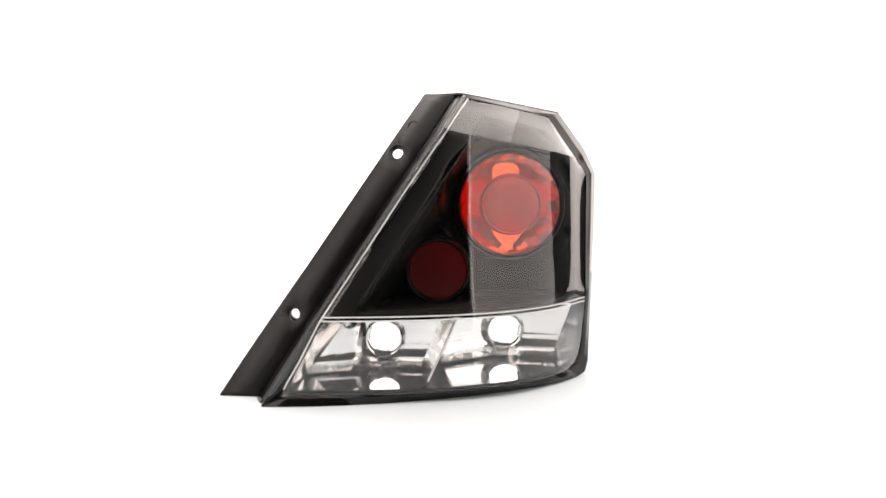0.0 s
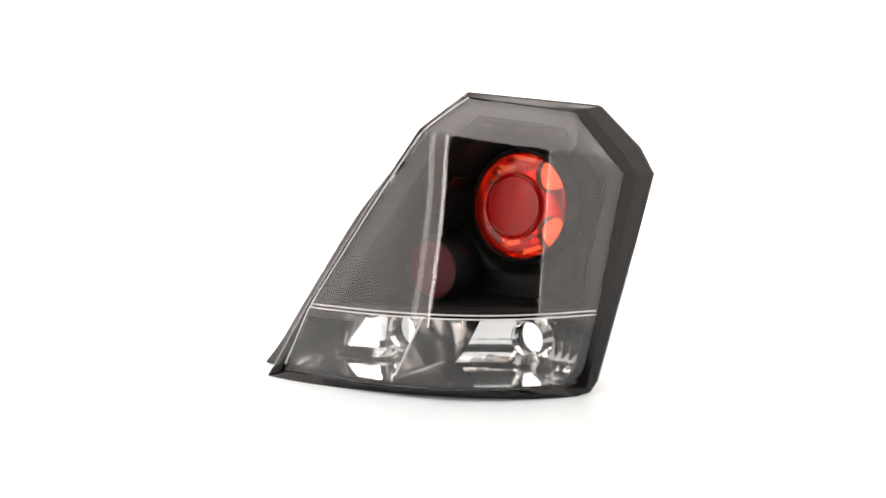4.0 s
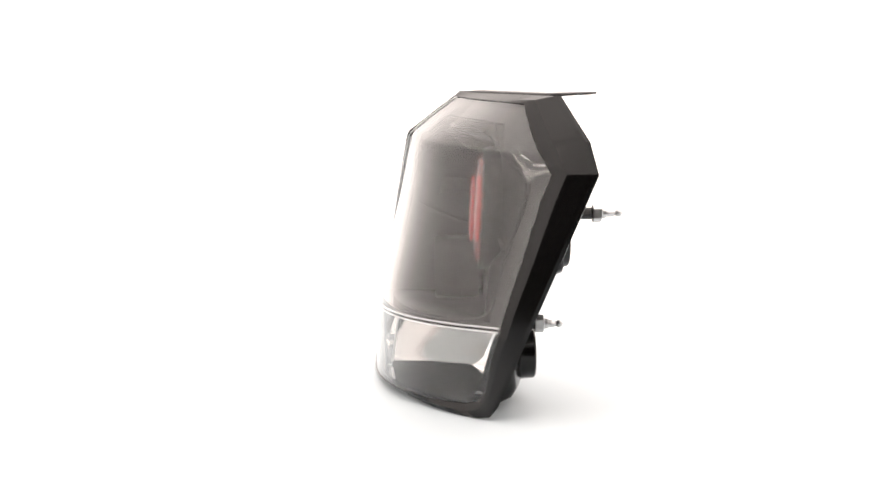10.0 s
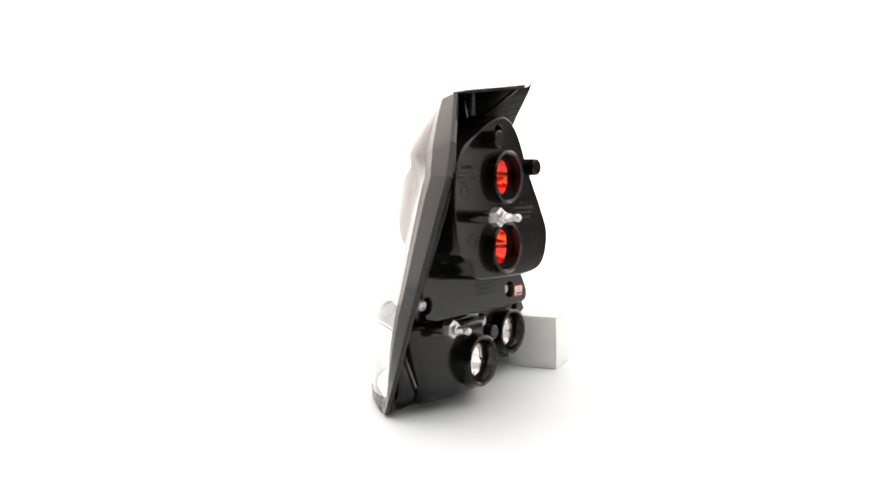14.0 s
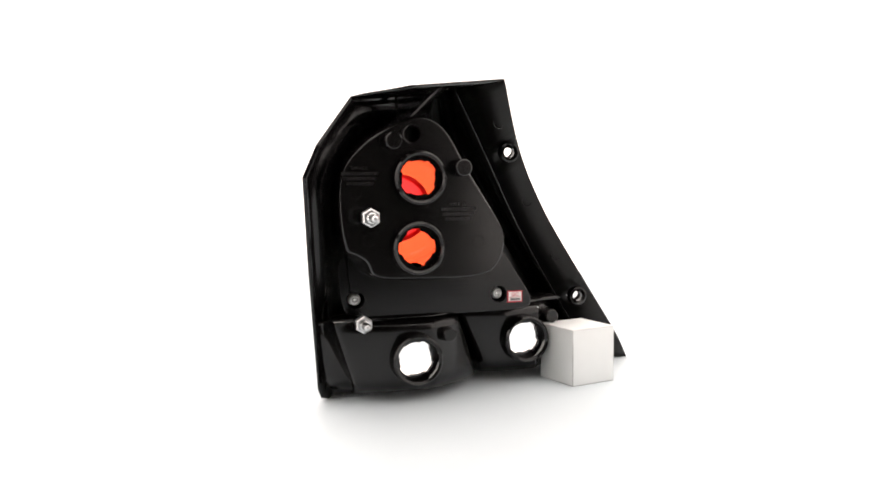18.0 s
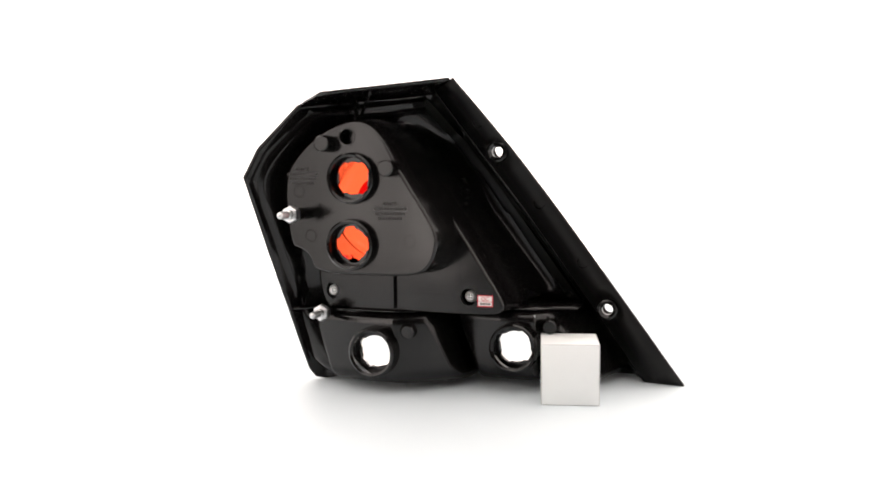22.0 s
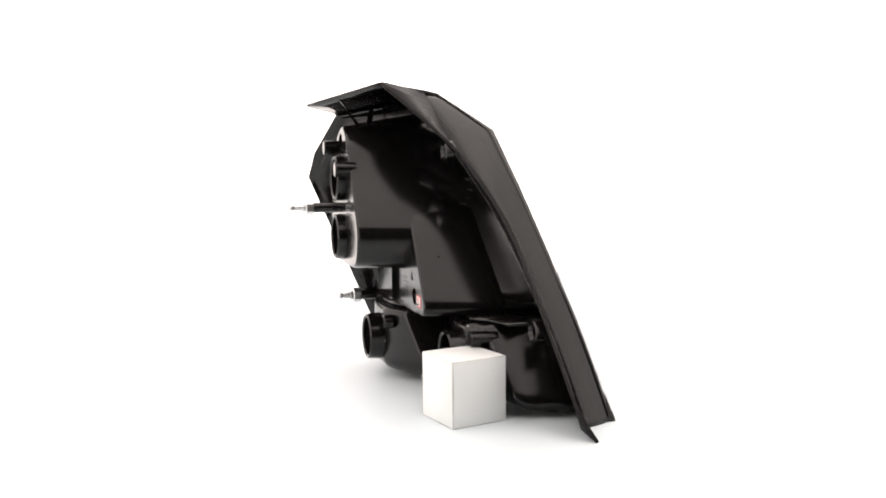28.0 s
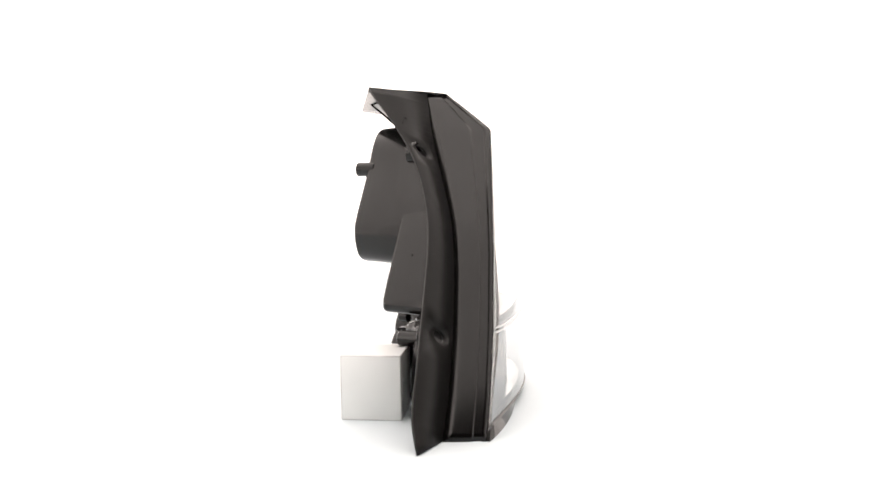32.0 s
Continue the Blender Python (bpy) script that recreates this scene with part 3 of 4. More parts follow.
H1, H2, H3, H4 = (0.0635, 0.2176), (0.0655, 0.1541), (0.0590, 0.0435), (-0.0735, 0.0460)
BOX_Y = 0.103
# chromed bowl behind the red lenses, fluted
vs, SEG = [], 64
for k in range(SEG):
    a = 2 * math.pi * k / SEG
    for r, y in ((0.0541, RING_Y - 0.0055), (0.0546, RING_Y + 0.004), (0.0545, RING_Y + 0.016), (0.0535, RING_Y + 0.034), (0.0515, RING_Y + 0.052), (0.0505, BOX_Y - 0.004)):
        rr = r - (0.0030 if k % 4 < 2 else 0.0) * (1 if y > RING_Y + 0.006 else 0)
        vs.append((RING_C[0] + rr * math.cos(a), y, RING_C[1] + rr * math.sin(a)))
fs = [(k * 6 + j, k * 6 + j + 1, (k + 1) % SEG * 6 + j + 1, (k + 1) % SEG * 6 + j) for k in range(SEG) for j in range(5)]
mesh_part("reflector_bowl", vs, fs, M_CHROME, stop_lamp, "fluted chrome reflector bowl", False)
p2, t2 = plate_faces(round_loop(RING_C, 0.0555, 64), [round_loop(H1, 0.0195), round_loop(H2, 0.0195)])
# back of the bowl, dished in facets
mesh_part("reflector_back", [(x, BOX_Y - 0.004 - 3.0 * abs(x - RING_C[0]) ** 2, z) for x, z in p2], t2, M_CHROME, stop_lamp, "chrome reflector back", False)

small = turned("reflex_reflector", [(0.0, SMALL_Y), (0.0295, SMALL_Y), (0.0308, SMALL_Y + 0.001), (0.0308, SMALL_Y + 0.006)], SMALL_C, M_DARKRED, lamp, "round dark red reflex reflector", 48)
turned("collar", [(0.0308, SMALL_Y + 0.006), (0.0312, SMALL_Y - 0.002), (0.0325, SMALL_Y - 0.0025), (0.0338, SMALL_Y), (0.0345, 0.028)], SMALL_C, M_BEZEL, small, "black collar", 48)


# ---- lower chamber: two chromed reflectors, divided by a slanting wall ----
def divider_at(z):
    """Front edge of the slanting wall between the chambers: (x, y)."""
    k = (z - 0.017) / 0.0616
    return -0.0243 + 0.029 * k, -0.066 + 0.010 * k


BORDER_V = np.linspace(0.0, 0.3, 61)
BORDER_L = np.array([lens_at(0.014, v) for v in BORDER_V])
RIM_L = np.array([lens_at(0.0, v) + (-0.002, 0.003, 0) for v in BORDER_V])
RIM_R = np.array([lens_at(1.0, v) + (0.002, 0.003, 0) for v in BORDER_V])
BORDER_R = np.array([lens_at(0.975, v) for v in BORDER_V])


def border_at(rows, z):
    return float(np.interp(z, rows[:, 2], rows[:, 0])), float(np.interp(z, rows[:, 2], rows[:, 1])) + 0.006


def reflector(name, hole, y0, left, right, bend_l, bend_r, front_l, front_r, label):
    """A chromed chamber open to the front. left and right give the slanting ends of its back wall, bend_* how it
    comes forward on both sides of the bulb, front_* the front edges of its two end walls."""
    hw = 0.0195
    z0, z1, z2, z3 = 0.0150, 0.0265, 0.0480, 0.0775

    def yy(x):
        d = x - hole[0]
        if abs(d) <= hw:
            return y0
        d = abs(d) - hw
        k = bend_r if x > hole[0] else bend_l
        return y0 - k[0] * d - k[1] * d * d - k[2] * (1 - math.exp(-d / 0.004))

    # flat panel with the bulb hole
    x1, x2 = hole[0] - hw, hole[0] + hw
    p, t = plate_faces([(x1, z1), (x2, z1), (x2, z3), (x1, z3)], [key_loop(hole, 0.0163)])
    root = mesh_part(name, [(x, y0, z) for x, z in p], t, M_CHROME, lamp, label, False)

    def sheet(nm, rows, mat, note, smooth=False, sharp=30):
        n, m = len(rows), len(rows[0])
        return mesh_part(nm, [q for r in rows for q in r], grid_faces(n, m), mat, root, note, smooth, sharp)

    def pillows(nm, zs, ends, depth, wide, note):
        """Rows of mirror pillows that meet in creases: zs gives the rows, ends(z) the two ends, depth(x, z) the wall."""
        lo, hi = ends(zs[len(zs) // 2])
        n = max(2, round((hi - lo) / wide))
        cut = (0.0, 0.33, 0.67, 1.0)
        rows = []
        for za, zb in zip(zs, zs[1:]):
            for qz in cut:
                z = za + (zb - za) * qz
                lo, hi = ends(z)
                rows.append([(x, depth(x, z) - 0.00013 * 4 * q * (1 - q) - 0.00012 * 4 * qz * (1 - qz), z)
                             for i in range(n) for q in cut for x in [lo + (hi - lo) * (i + q) / n]])
        sheet(nm, rows, M_CHROME, note, True, 2.4)

    ROWS = (z1, 0.0385, 0.0510, 0.0640, z3)
    pillows("facets", ROWS, lambda z: (left(z), x1), lambda x, z: yy(x), 0.0115, "small chrome mirror facets")
    pillows("facets", ROWS, lambda z: (x2, right(z)), lambda x, z: yy(x), 0.0115, "small chrome mirror facets")
    # lower panel, leaning forward under the fold
    n = 24
    pillows("lower_panel", (z0, z0 + 0.0055, z1), lambda z: (left(z), right(z)), lambda x, z: yy(x) - 0.0085 * ((z1 - z) / (z1 - z0)) ** 1.6, 0.0115, "chrome facets under the fold")
    # floor, a flat mirror out to the lens border
    xs = np.linspace(left(z0), right(z0), n + 1)
    xf = np.linspace(min(front_l(z0)[0], left(z0)), max(front_r(z0)[0], right(z0)), n + 1)
    fl = [GRID[((GRID[:, 0] - x) ** 2 + ((GRID[:, 2] - 0.0115) * 1.5) ** 2).argmin(), 1] + 0.006 for x in xf]
    fl = np.convolve(np.pad(fl, 2, mode="edge"), np.ones(5) / 5, mode="valid")
    floor_rows = [[(x, yy(x) - 0.0085, z0) for x in xs], [(x, min(f, yy(q) - 0.010), 0.0130) for x, q, f in zip(xf, xs, fl)]]
    sheet("chamber_floor", floor_rows, M_CHROME, "mirror-bright chamber floor")
    xs = np.linspace(left(z3), right(z3), n + 1)
    xf = np.linspace(min(front_l(z3)[0] + 0.003, left(z3)), max(front_r(z3)[0] - 0.008, right(z3)), n + 1)
    roof = [[(x, yy(x), z3) for x in xs], [(x, min(border_top(x), yy(q) - 0.003), z3 + 0.0012) for x, q in zip(xf, xs)]]
    sheet("chamber_roof", roof, M_CHROME, "chrome roof of the chamber")
    # end walls with a rounded, fluted foot
    for end, front in ((left, front_l), (right, front_r)):
        rows = []
        zs = [0.0130, z0 + 0.001, 0.0185, 0.0215, z1, 0.036, z2, 0.062, z3]
        for z in zs:
            fx, fy = front(z)
            bx, by = end(max(z, z0)), yy(end(max(z, z0)))
            foot = max(0.0, (z1 - z) / (z1 - 0.0122))
            by -= 0.0085 * foot ** 2
            cx = end(z2)
            pull = (0.010 if front in (edge_l, edge_r) else 0.002) * foot ** 2
            sgn = 1 if end is left else -1
            row = []
            for k, q in enumerate(np.linspace(0, 1, 9)):
                flute = 0.0011 * (k % 2) * foot ** 0.5 if front in (edge_l, edge_r) else 0.0
                row.append((bx + (fx - bx) * q + sgn * (pull * q + flute), by + (fy - by) * q + flute, z))
            rows.append(row)
        # lower base colour paints the dark reflections of this wall
        sheet("end_wall", rows, M_CHROME_DIM, "chrome end wall with fluted foot, dark reflections in its colour", True)
    turned("bulb_tube", [(0.0189, y0 + 0.001), (0.0191, y0 - 0.0085), (0.0198, y0 - 0.0092), (0.0206, y0 - 0.0080), (0.0210, y0 + 0.0005)], hole, M_COLLAR, root, "chrome collar of the bulb hole, dark reflections in its colour", 40)
    # black moulded tray on the outside
    vs = []
    zrows = [(0.0045, -0.075), (0.0055, -0.030), (0.0085, -0.013), (0.0125, -0.005), (0.018, -0.0015)] + [(z, 0.0) for z in np.linspace(0.022, 0.072, 20)] + [(0.0760, -0.0008), (0.0785, -0.003), (0.0800, -0.010), (0.0804, -0.030), (0.0807, -0.075)]
    ncol = 44
    for z, dz in zrows:
        zc = min(max(z, 0.0135), 0.0775)
        lo, hi = left(zc), right(zc)
        fa, fb = (border_at(RIM_L, zc) if front_l is edge_l else front_l(zc)), (border_at(RIM_R, zc) if front_r is edge_r else front_r(zc))
        row = [(fa[0], fa[1] + 0.004, z), (lo * 0.55 + fa[0] * 0.45 - 0.0035, yy(lo) * 0.55 + fa[1] * 0.45, z), (lo - 0.0045, yy(lo) - 0.010, z), (lo - 0.0035, yy(lo) - 0.002, z)]
        row += [(x, yy(x) + 0.0025, z) for x in np.linspace(lo, hi, ncol)]
        row += [(hi + 0.0035, yy(hi) - 0.002, z), (hi + 0.0045, yy(hi) - 0.010, z), (hi * 0.55 + fb[0] * 0.45 + 0.0035, yy(hi) * 0.55 + fb[1] * 0.45, z), (fb[0], fb[1] + 0.004, z)]
        front_y = min(fa[1], fb[1]) + 0.004
        vs += [(x, max(y + dz, min(y, front_y if abs(x - fa[0]) < abs(x - fb[0]) else fb[1] + 0.004)), zz_) for x, y, zz_ in row]
    m = ncol + 8
    fs = []
    for q in grid_faces(len(zrows), m):
        c = sum(np.array(vs[i]) for i in q) / 4
        if math.hypot(c[0] - hole[0], c[2] - hole[1]) > 0.0222 or c[1] < y0 - 0.01:
            fs.append(q)
    back = mesh_part("bulb_chamber", vs, fs, M_BLACK, lamp, "black moulded back of the bulb chamber", True, 50)
    p, t = plate_faces(round_loop(hole, 0.0255, 48), [key_loop(hole, 0.0160)])
    thick(mesh_part("socket_plate", [(x, y0 + 0.0048, z) for x, z in p], t, M_BLACK, back, "", False), 0.0012, 0.0)
    turned("socket_collar", [(0.0205, y0 + 0.004), (0.0205, y0 + 0.016), (0.0228, y0 + 0.0175), (0.0245, y0 + 0.016), (0.0255, y0 + 0.002)], hole, M_BLACK, back, "raised black socket collar", 40)
    return root, back, yy


def border_top(x):
    return float(GRID[((GRID[:, 0] - x) ** 2 + ((GRID[:, 2] - 0.0787) * 1.5) ** 2).argmin(), 1]) + 0.006


def edge_l(z):
    return border_at(BORDER_L, z)


def edge_r(z):
    return border_at(BORDER_R, z)


ref_a, back_a, ya_ = reflector("reversing_reflector", H4, 0.0135, lambda z: -0.104 + 0.76 * (z - 0.0775), lambda z: -0.008 + 0.42 * (z - 0.0775),
                               (0.28, 0.0, 0.0105), (0.12, 2.0, 0.0), edge_l, divider_at, "chrome reflector of the clear reversing lamp")
ref_b, back_b, yb_ = reflector("indicator_reflector", H3, 0.0640, lambda z: 0.0125 + 0.40 * (z - 0.0775), lambda z: 0.1345 + 0.36 * (z - 0.0775),
                               (0.35, 6.0, 0.0), (0.14, 1.8, 0.0), divider_at, edge_r, "chrome reflector of the clear indicator lamp")
bead("divider", [np.array([*divider_at(z), z]) for z in np.linspace(0.0165, 0.0785, 10)], 0.0011, M_BEAD, lamp, "bright front edge of the slanting chamber divider")
# black shelf over the two chambers, and the web between them
vs = []
for x in np.linspace(-0.131, 0.152, 40):
    us_ = np.linspace(0, 1, 81)
    k = min(us_, key=lambda q: abs(lens_at(q, 0.283)[0] - x))
    yf = lens_at(k, 0.283)[1] + 0.005
    yb = ya_(x) if x < -0.012 else yb_(x)
    vs += [(x, yf, 0.0822), (x, max(yb - 0.006, yf + 0.012) + 0.006 * (x > 0.1), 0.0822)]
thick(mesh_part("shelf", vs, grid_faces(40, 2), M_BLACK, lamp, "black shelf above the chrome chambers"), 0.002, 0.0)
# black lower border inside the lens
vs = []
us = np.linspace(0.0, 1.0, 40)
for u in us:
    a, c = lens_at(u, 0.0), lens_at(u, 0.006)
    vs += [a + (0, 0.002, 0), a * 0.5 + c * 0.5 + (0, 0.003, 0), c + (0, 0.004, 0.0)]
thick(mesh_part("lower_border", vs, grid_faces(40, 3), M_BEZEL, lamp, "black border under the chrome reflectors"), 0.0015, 1.0)

# ---- back of the lamp: raised box, screw plate, sockets, studs ----
BOX = smooth_loop([(0.068, 0.2712), (0.050, 0.2700), (0.034, 0.2550), (0.0196, 0.2252), (-0.0115, 0.1785), (-0.0200, 0.1600), (-0.0120, 0.1340), (0.008, 0.1262), (0.060, 0.1270), (0.106, 0.1282), (0.110, 0.1440), (0.122, 0.1512),
                   (0.131, 0.1530), (0.137, 0.2150), (0.122, 0.2400), (0.095, 0.2600)], 3)


def raised(name, loop, y, y_front, holes, mat, label, edge=0.0025, cover=()):
    p, t = plate_faces([(x, z) for x, z in loop], holes)
    cx, cz = sum(q[0] for q in loop) / len(loop), sum(q[1] for q in loop) / len(loop)
    face = mesh_part(name, [(x, y, z) for x, z in p], t, mat, lamp, label, False)
    thick(face, 0.002, 0.0)
    vs = []
    for x, z in loop:
        nx, nz = x - cx, z - cz
        l = math.hypot(nx, nz)
        nx, nz = nx / l, nz / l
        vs += [(x, y + 0.0009, z), (x + nx * 0.0012, y + 0.0004, z + nz * 0.0012), (x + nx * edge, y - edge, z + nz * edge),
               (x + nx * (edge + 0.07 * (y - y_front(x)) / 2), (y + y_front(x)) / 2, z + nz * (edge + 0.07 * (y - y_front(x)) / 2)), (x + nx * (edge + 0.07 * (y - y_front(x))), y_front(x), z + nz * (edge + 0.07 * (y - y_front(x))))]
    n = len(loop)
    fs = [(i * 5 + j, i * 5 + j + 1, (i + 1) % n * 5 + j + 1, (i + 1) % n * 5 + j) for i in range(n) if not (cover and inside(loop[i], cover) and inside(loop[(i + 1) % n], cover)) for j in range(4)]
    behind_cover(mesh_part("wall", vs, fs, mat, face, "", True, 60), 0.013)
    return face


box = raised("rear_box", BOX, BOX_Y, lambda x: 0.39 * x + 0.012, [key_loop(H1, 0.0156, 0.2), key_loop(H2, 0.0156, 0.9), round_loop((0.0693, 0.2569), 0.0075, 24)], M_BLACK, "raised black box with two bulb openings")
for h in (H1, H2):
    turned("socket_collar", [(0.0205, BOX_Y), (0.0205, BOX_Y + 0.009), (0.0225, BOX_Y + 0.0105), (0.0242, BOX_Y + 0.009), (0.0250, BOX_Y - 0.001)], h, M_BLACK, box, "raised black socket collar", 40)
turned("blind_hole", [(0.0, BOX_Y - 0.012), (0.0072, BOX_Y - 0.012), (0.0075, BOX_Y + 0.0012), (0.0088, BOX_Y + 0.0014), (0.0088, BOX_Y)], (0.0693, 0.2569), M_BLACK, box, "", 24)


def knob(c, y0, y1, parent, r=0.0077):
    turned("knob", [(r * 1.05, y0), (r, y1 - 0.001), (r - 0.001, y1), (0.0, y1)], c, M_BLACK, parent, "short black plastic peg", 24)


knob((0.0895, 0.2508), BOX_Y - 0.006, 0.1195, box)
knob((0.0245, 0.2266), BOX_Y - 0.006, 0.1185, box)
knob((0.0240, 0.0645), 0.060, 0.0700, back_b, 0.0070)
knob((-0.1080, 0.0668), -0.01, 0.0165, back_a, 0.0072)

def mark(c, y, parent, r=0.0058):
    """The faint ring that a mould's ejector pin leaves."""
    turned("ejector_mark", [(r - 0.0007, y), (r - 0.0004, y + 0.0005), (r, y + 0.0005), (r + 0.0003, y)], c, M_BLACK, parent, "", 28)


for c in ((0.122, 0.205), (0.0065, 0.1580), (0.110, 0.1620)):
    mark(c, BOX_Y + 0.0009, box)
for c in ((-0.040, 0.272), (-0.091, 0.190), (-0.1330, 0.128)):
    mark(c, bracket_y(*c) + 0.0014, bracket)
PLATE = smooth_loop([(0.130, 0.150), (0.100, 0.225), (0.060, 0.245), (0.0340, 0.2400), (0.0260, 0.2300), (-0.0125, 0.1812), (-0.0425, 0.1352), (-0.0610, 0.1070), (-0.0685, 0.0940), (-0.0665, 0.0855), (-0.0560, 0.0832), (0.04, 0.0835), (0.115, 0.0840), (0.1235, 0.0900), (0.128, 0.110)], 2)
SCREWS = [((0.1137, 0.1010), 0.0500), ((-0.0340, 0.0992), 0.0440)]
plate = raised("rear_plate", PLATE, 0.0490, lambda x: 0.3 * x - 0.012, [round_loop(c, 0.0085, 24) for c, _ in SCREWS] + [round_loop(RING_C, 0.056, 48)], M_BLACK, "flat black screw plate", cover=BOX)
step_loop = [(0.1215, 0.1440), (0.0440, 0.1500), (0.0440, 0.0850), (0.1130, 0.0850), (0.1185, 0.105)]
sp, st = plate_faces(step_loop, [round_loop(SCREWS[0][0], 0.0085, 24), round_loop(RING_C, 0.056, 48)])
thick(mesh_part("step_plate", [(x, 0.0525, z) for x, z in sp], st, M_BLACK, plate, "raised step of the plate", False), 0.005, 0.0)
for c, y in SCREWS:
    s = turned("screw_well", [(0.0, y - 0.012), (0.0082, y - 0.012), (0.0086, 0.0500)], c, M_BLACK, plate, "", 24)
    sc = turned("screw", [(0.0, y - 0.002), (0.0024, y - 0.002), (0.0030, y + 0.0004), (0.0038, y + 0.0016), (0.0048, y + 0.0010), (0.0058, y - 0.0012), (0.0061, y - 0.010)], c, M_SCREW, plate, "bright steel cross-head screw", 24)
    # dark disc paints the shade inside the screw head
    turned("recess", [(0.0, y - 0.0012), (0.0034, y - 0.0012), (0.0036, y + 0.0006)], c, M_INK_SHADE, sc, "dark disc that paints the shade in the screw recess", 20)
    cross = [(-0.0022, -0.0006), (0.0022, -0.0006), (0.0022, 0.0006), (-0.0022, 0.0006), (-0.0006, -0.0022), (0.0006, -0.0022), (0.0006, 0.0022), (-0.0006, 0.0022)]
    mesh_part("cross_slot", [(c[0] + p[0], y - (0.0008 if k < 4 else 0.0007), c[1] + p[1]) for k, p in enumerate(cross)], [(0, 1, 2, 3), (4, 5, 6, 7)], M_SCREW, sc, "", False)


def stud(c, y0, yh, yt):
    """A ball stud: black pillar, hexagonal collar, neck and ball."""
    pil = turned("stud_pillar", [(0.0062, y0), (0.0056, yh - 0.006), (0.0050, yh - 0.005)], c, M_BLACK, lamp, "black pillar carrying a steel ball stud", 24)
    vs = []
    for r, y in ((0.0072, yh - 0.005), (0.0084, yh - 0.0042), (0.0084, yh + 0.003), (0.0070, yh + 0.004)):
        for k in range(6):
            a = math.pi / 3 * k + math.pi / 6
            vs.append((c[0] + r * math.cos(a), y, c[1] + r * math.sin(a)))
    mesh_part("hex_collar", vs, grid_faces(4, 6, True) + [(18, 19, 20, 21, 22, 23), (5, 4, 3, 2, 1, 0)], M_STEEL, pil, "hexagonal zinc-plated collar", False)
    L = yt - yh - 0.004
    y = yh + 0.004
    prof = [(0.0048, y), (0.0048, y + 0.18 * L), (0.0036, y + 0.22 * L), (0.0036, y + 0.48 * L), (0.0028, y + 0.55 * L), (0.0028, y + 0.62 * L)]
    for a in np.linspace(-0.9, math.pi / 2, 7):
        prof.append((max(0.0, 0.0036 * math.cos(a)), y + 0.80 * L + 0.2 * L * math.sin(a)))
    turned("ball_pin", prof, c, M_STEEL, pil, "steel ball pin", 20)


stud((0.1148, 0.1840), 0.060, 0.1335, 0.1565)
stud((0.1120, 0.0822), 0.030, 0.0815, 0.1030)


def words(name, text, size, m, mat, parent, depth=0.0003):
    cu = bpy.data.curves.new(name, "FONT")
    cu.body, cu.size, cu.extrude, cu.align_x, cu.align_y = text, size, depth, "CENTER", "CENTER"
    tmp = bpy.data.objects.new(name, cu)
    scene.collection.objects.link(tmp)
    me = bpy.data.meshes.new_from_object(tmp.evaluated_get(bpy.context.evaluated_depsgraph_get()))
    bpy.data.objects.remove(tmp)
    me.materials.clear()
    me.materials.append(mat)
    ob = new(name, me)
    ob.parent, ob.matrix_basis = parent, m
    return ob


def bars(name, x, z, y, rows, mat, parent, h=0.0022, gap=0.0045, relief=0.0003):
    """Lines of moulded writing too small to read, as plain bars broken into words."""
    rng = random.Random(int(z * 10000))
    vs, fs = [], []
    for k, w in enumerate(rows):
        left = -w / 2
        while left < w / 2 - 0.001:
            l = min(rng.uniform(0.0016, 0.0030), w / 2 - left)
            zc = z - k * gap
            i = len(vs)
            for yy in (y, y + relief):
                vs += [(x + left, yy, zc - h / 2), (x + left + l, yy, zc - h / 2), (x + left + l, yy, zc + h / 2), (x + left, yy, zc + h / 2)]
            fs += [(i + 4, i + 5, i + 6, i + 7), (i, i + 1, i + 5, i + 4), (i + 1, i + 2, i + 6, i + 5), (i + 2, i + 3, i + 7, i + 6), (i + 3, i, i + 4, i + 7)]
            left += l + 0.0005
    return mesh_part(name, vs, fs, mat, parent, "moulded lines of writing", False)


REAR = Matrix.Rotation(math.pi, 4, "Z") @ Matrix.Rotation(math.pi / 2, 4, "X")
for x, z in ((0.118, 0.2265), (0.026, 0.1930)):
    words("moulded_writing", "WHITE", 0.0048, Matrix.Translation((x, BOX_Y + 0.0012, z)) @ REAR, M_TEXT, box, 0.0003)
    bars("moulded_writing", x, z - 0.0045, BOX_Y + 0.001, [0.034, 0.030, 0.024], M_TEXT, box, h=0.0028)
bars("moulded_writing", 0.010, 0.1140, 0.0500, [0.022, 0.036, 0.028, 0.034], M_BLACK, plate)
words("moulded_letter", "R", 0.012, Matrix.Translation((-0.024, 0.0501, 0.1180)) @ REAR, M_BLACK, plate, 0.0004)

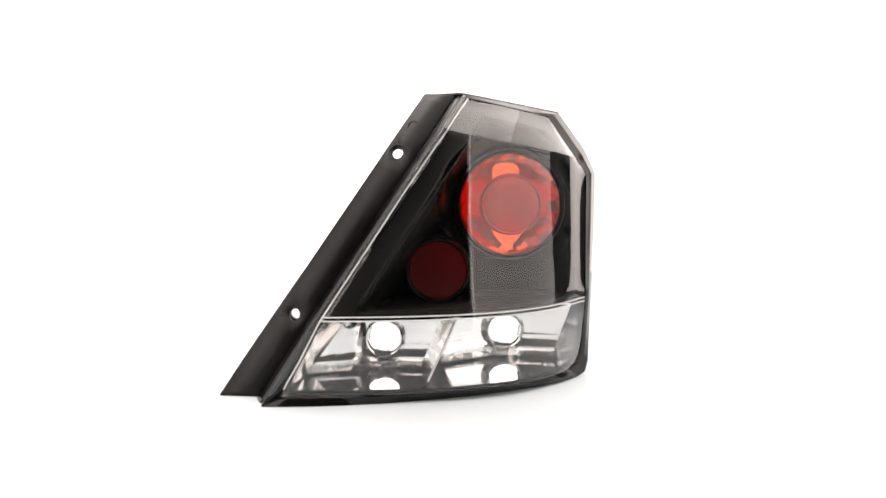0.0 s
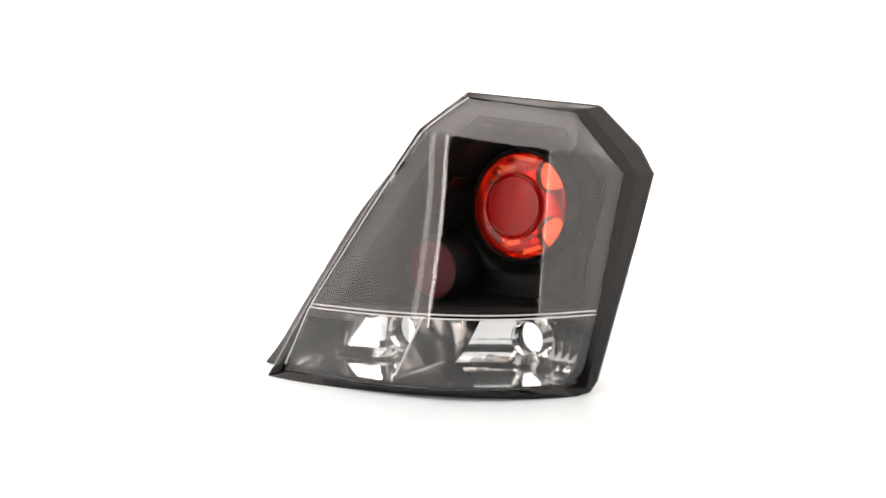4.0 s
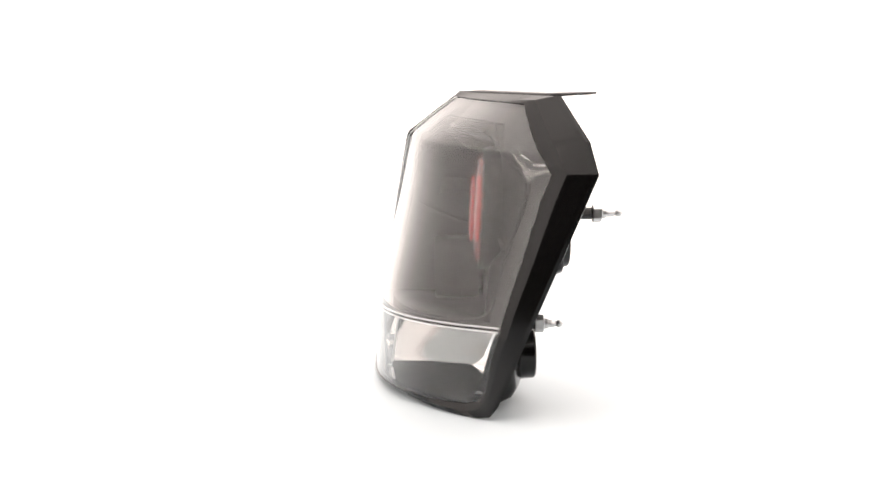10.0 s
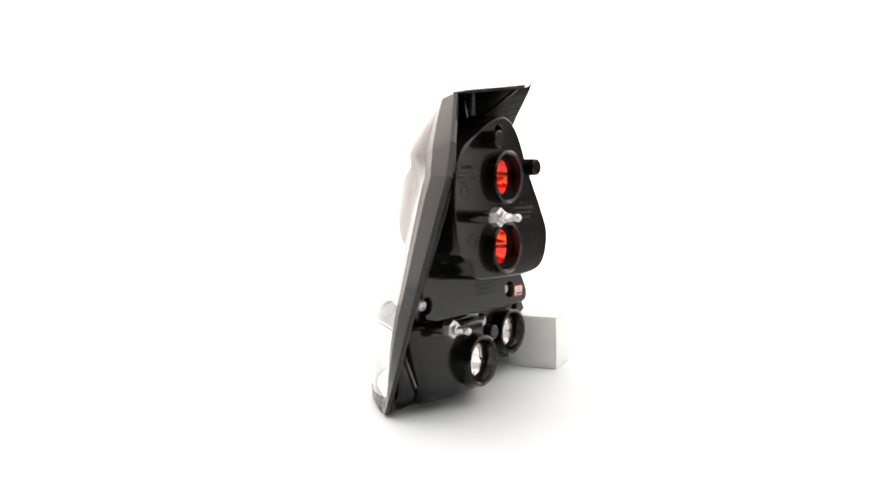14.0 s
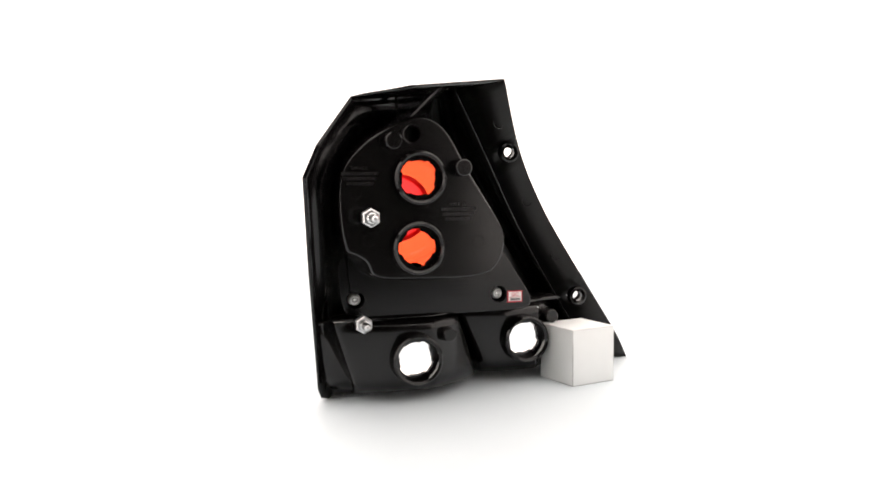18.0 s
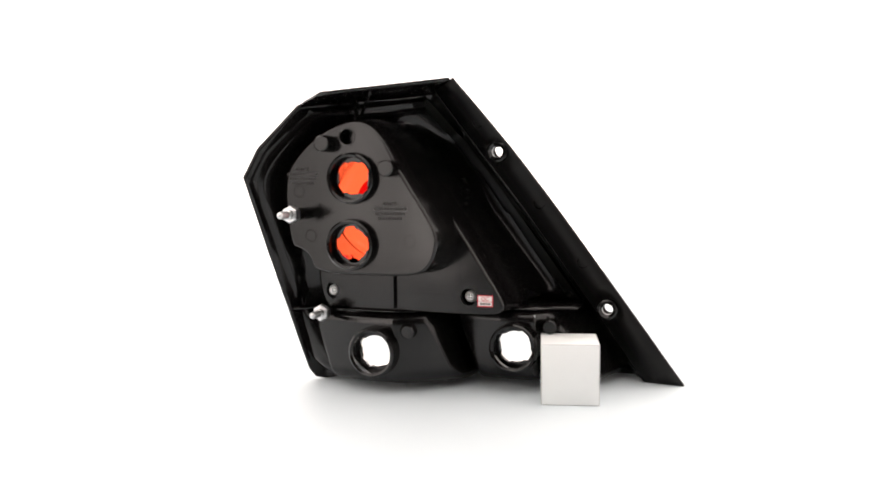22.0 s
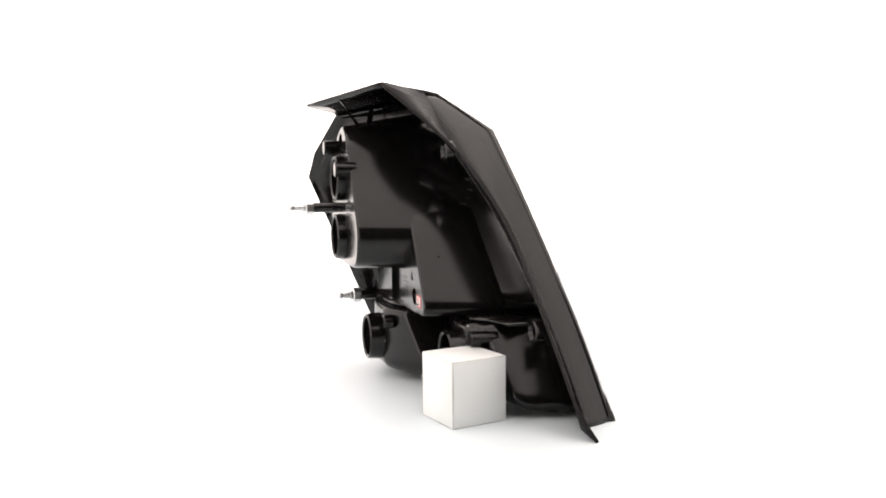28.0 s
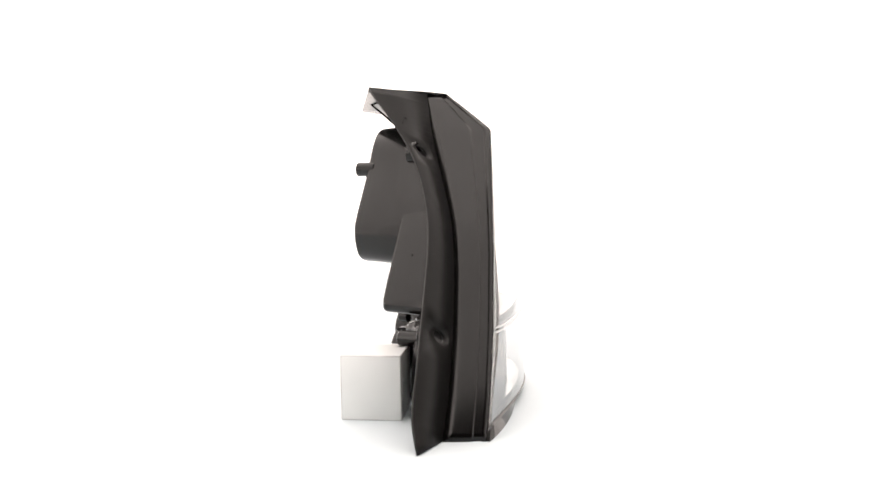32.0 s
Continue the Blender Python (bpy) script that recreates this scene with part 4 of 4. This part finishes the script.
# sticker
LX, LZ, LY = -0.0512, 0.0960, 0.0502
stick = mesh_part("sticker", [(LX - 0.0080, LY, LZ - 0.0058), (LX + 0.0080, LY, LZ - 0.0058), (LX + 0.0080, LY, LZ + 0.0058), (LX - 0.0080, LY, LZ + 0.0058)], [(0, 1, 2, 3)], M_RED_INK, plate, "small white QC sticker with red border", False)
thick(stick, 0.0003, 0.0)
for zc, hh in ((LZ + 0.0022, 0.0026), (LZ - 0.0027, 0.0018)):
    thick(mesh_part("paper", [(LX - 0.0069, LY + 0.0004, zc - hh), (LX + 0.0069, LY + 0.0004, zc - hh), (LX + 0.0069, LY + 0.0004, zc + hh), (LX - 0.0069, LY + 0.0004, zc + hh)], [(0, 1, 2, 3)], M_LABEL, stick, "", False), 0.0002, 0.0)
words("letters", "QC", 0.0052, Matrix.Translation((LX, LY + 0.0008, LZ + 0.0022)) @ REAR, M_RED_INK, stick, 0.0001)
bars("print", LX, LZ - 0.0027, LY + 0.0007, [0.011], M_INK_SHADE, stick, h=0.0018)

# ---- the block that props the lamp up ----
block = tagged(new("wooden_block"), "white painted wooden block with scuffed edges, propping the lamp", "block")
bm = bmesh.new()
bmesh.ops.create_cube(bm, size=1.0)
bmesh.ops.scale(bm, vec=(0.0555, 0.0555, 0.0594), verts=bm.verts)
bmesh.ops.translate(bm, vec=(0, 0, 0.0297), verts=bm.verts)
r = bmesh.ops.bevel(bm, geom=list(bm.edges), offset=0.0010, segments=2, affect="EDGES", profile=0.5)
body = part("body", bm, M_BLOCK, block, "", True, 50)
body.data.materials.append(M_EDGE)
for p in body.data.polygons:
    if p.area < 0.0555 * 0.05:
        p.material_index = 1
BLOCK_AT = pose(-0.1308, 0.0300, 0.0, 0, 0, 13.0)


def motions():
    """Lamp and block turn together about the upright axis, as on a slow turntable."""
    times = [float(t) for t in range(0, 33)]
    walk(lamp, [(t, pose(0, 0, 0, 0, 0, TURN * t)) for t in times])
    walk(block, [(t, pose(0, 0, 0, 0, 0, TURN * t) @ BLOCK_AT) for t in times])


motions()
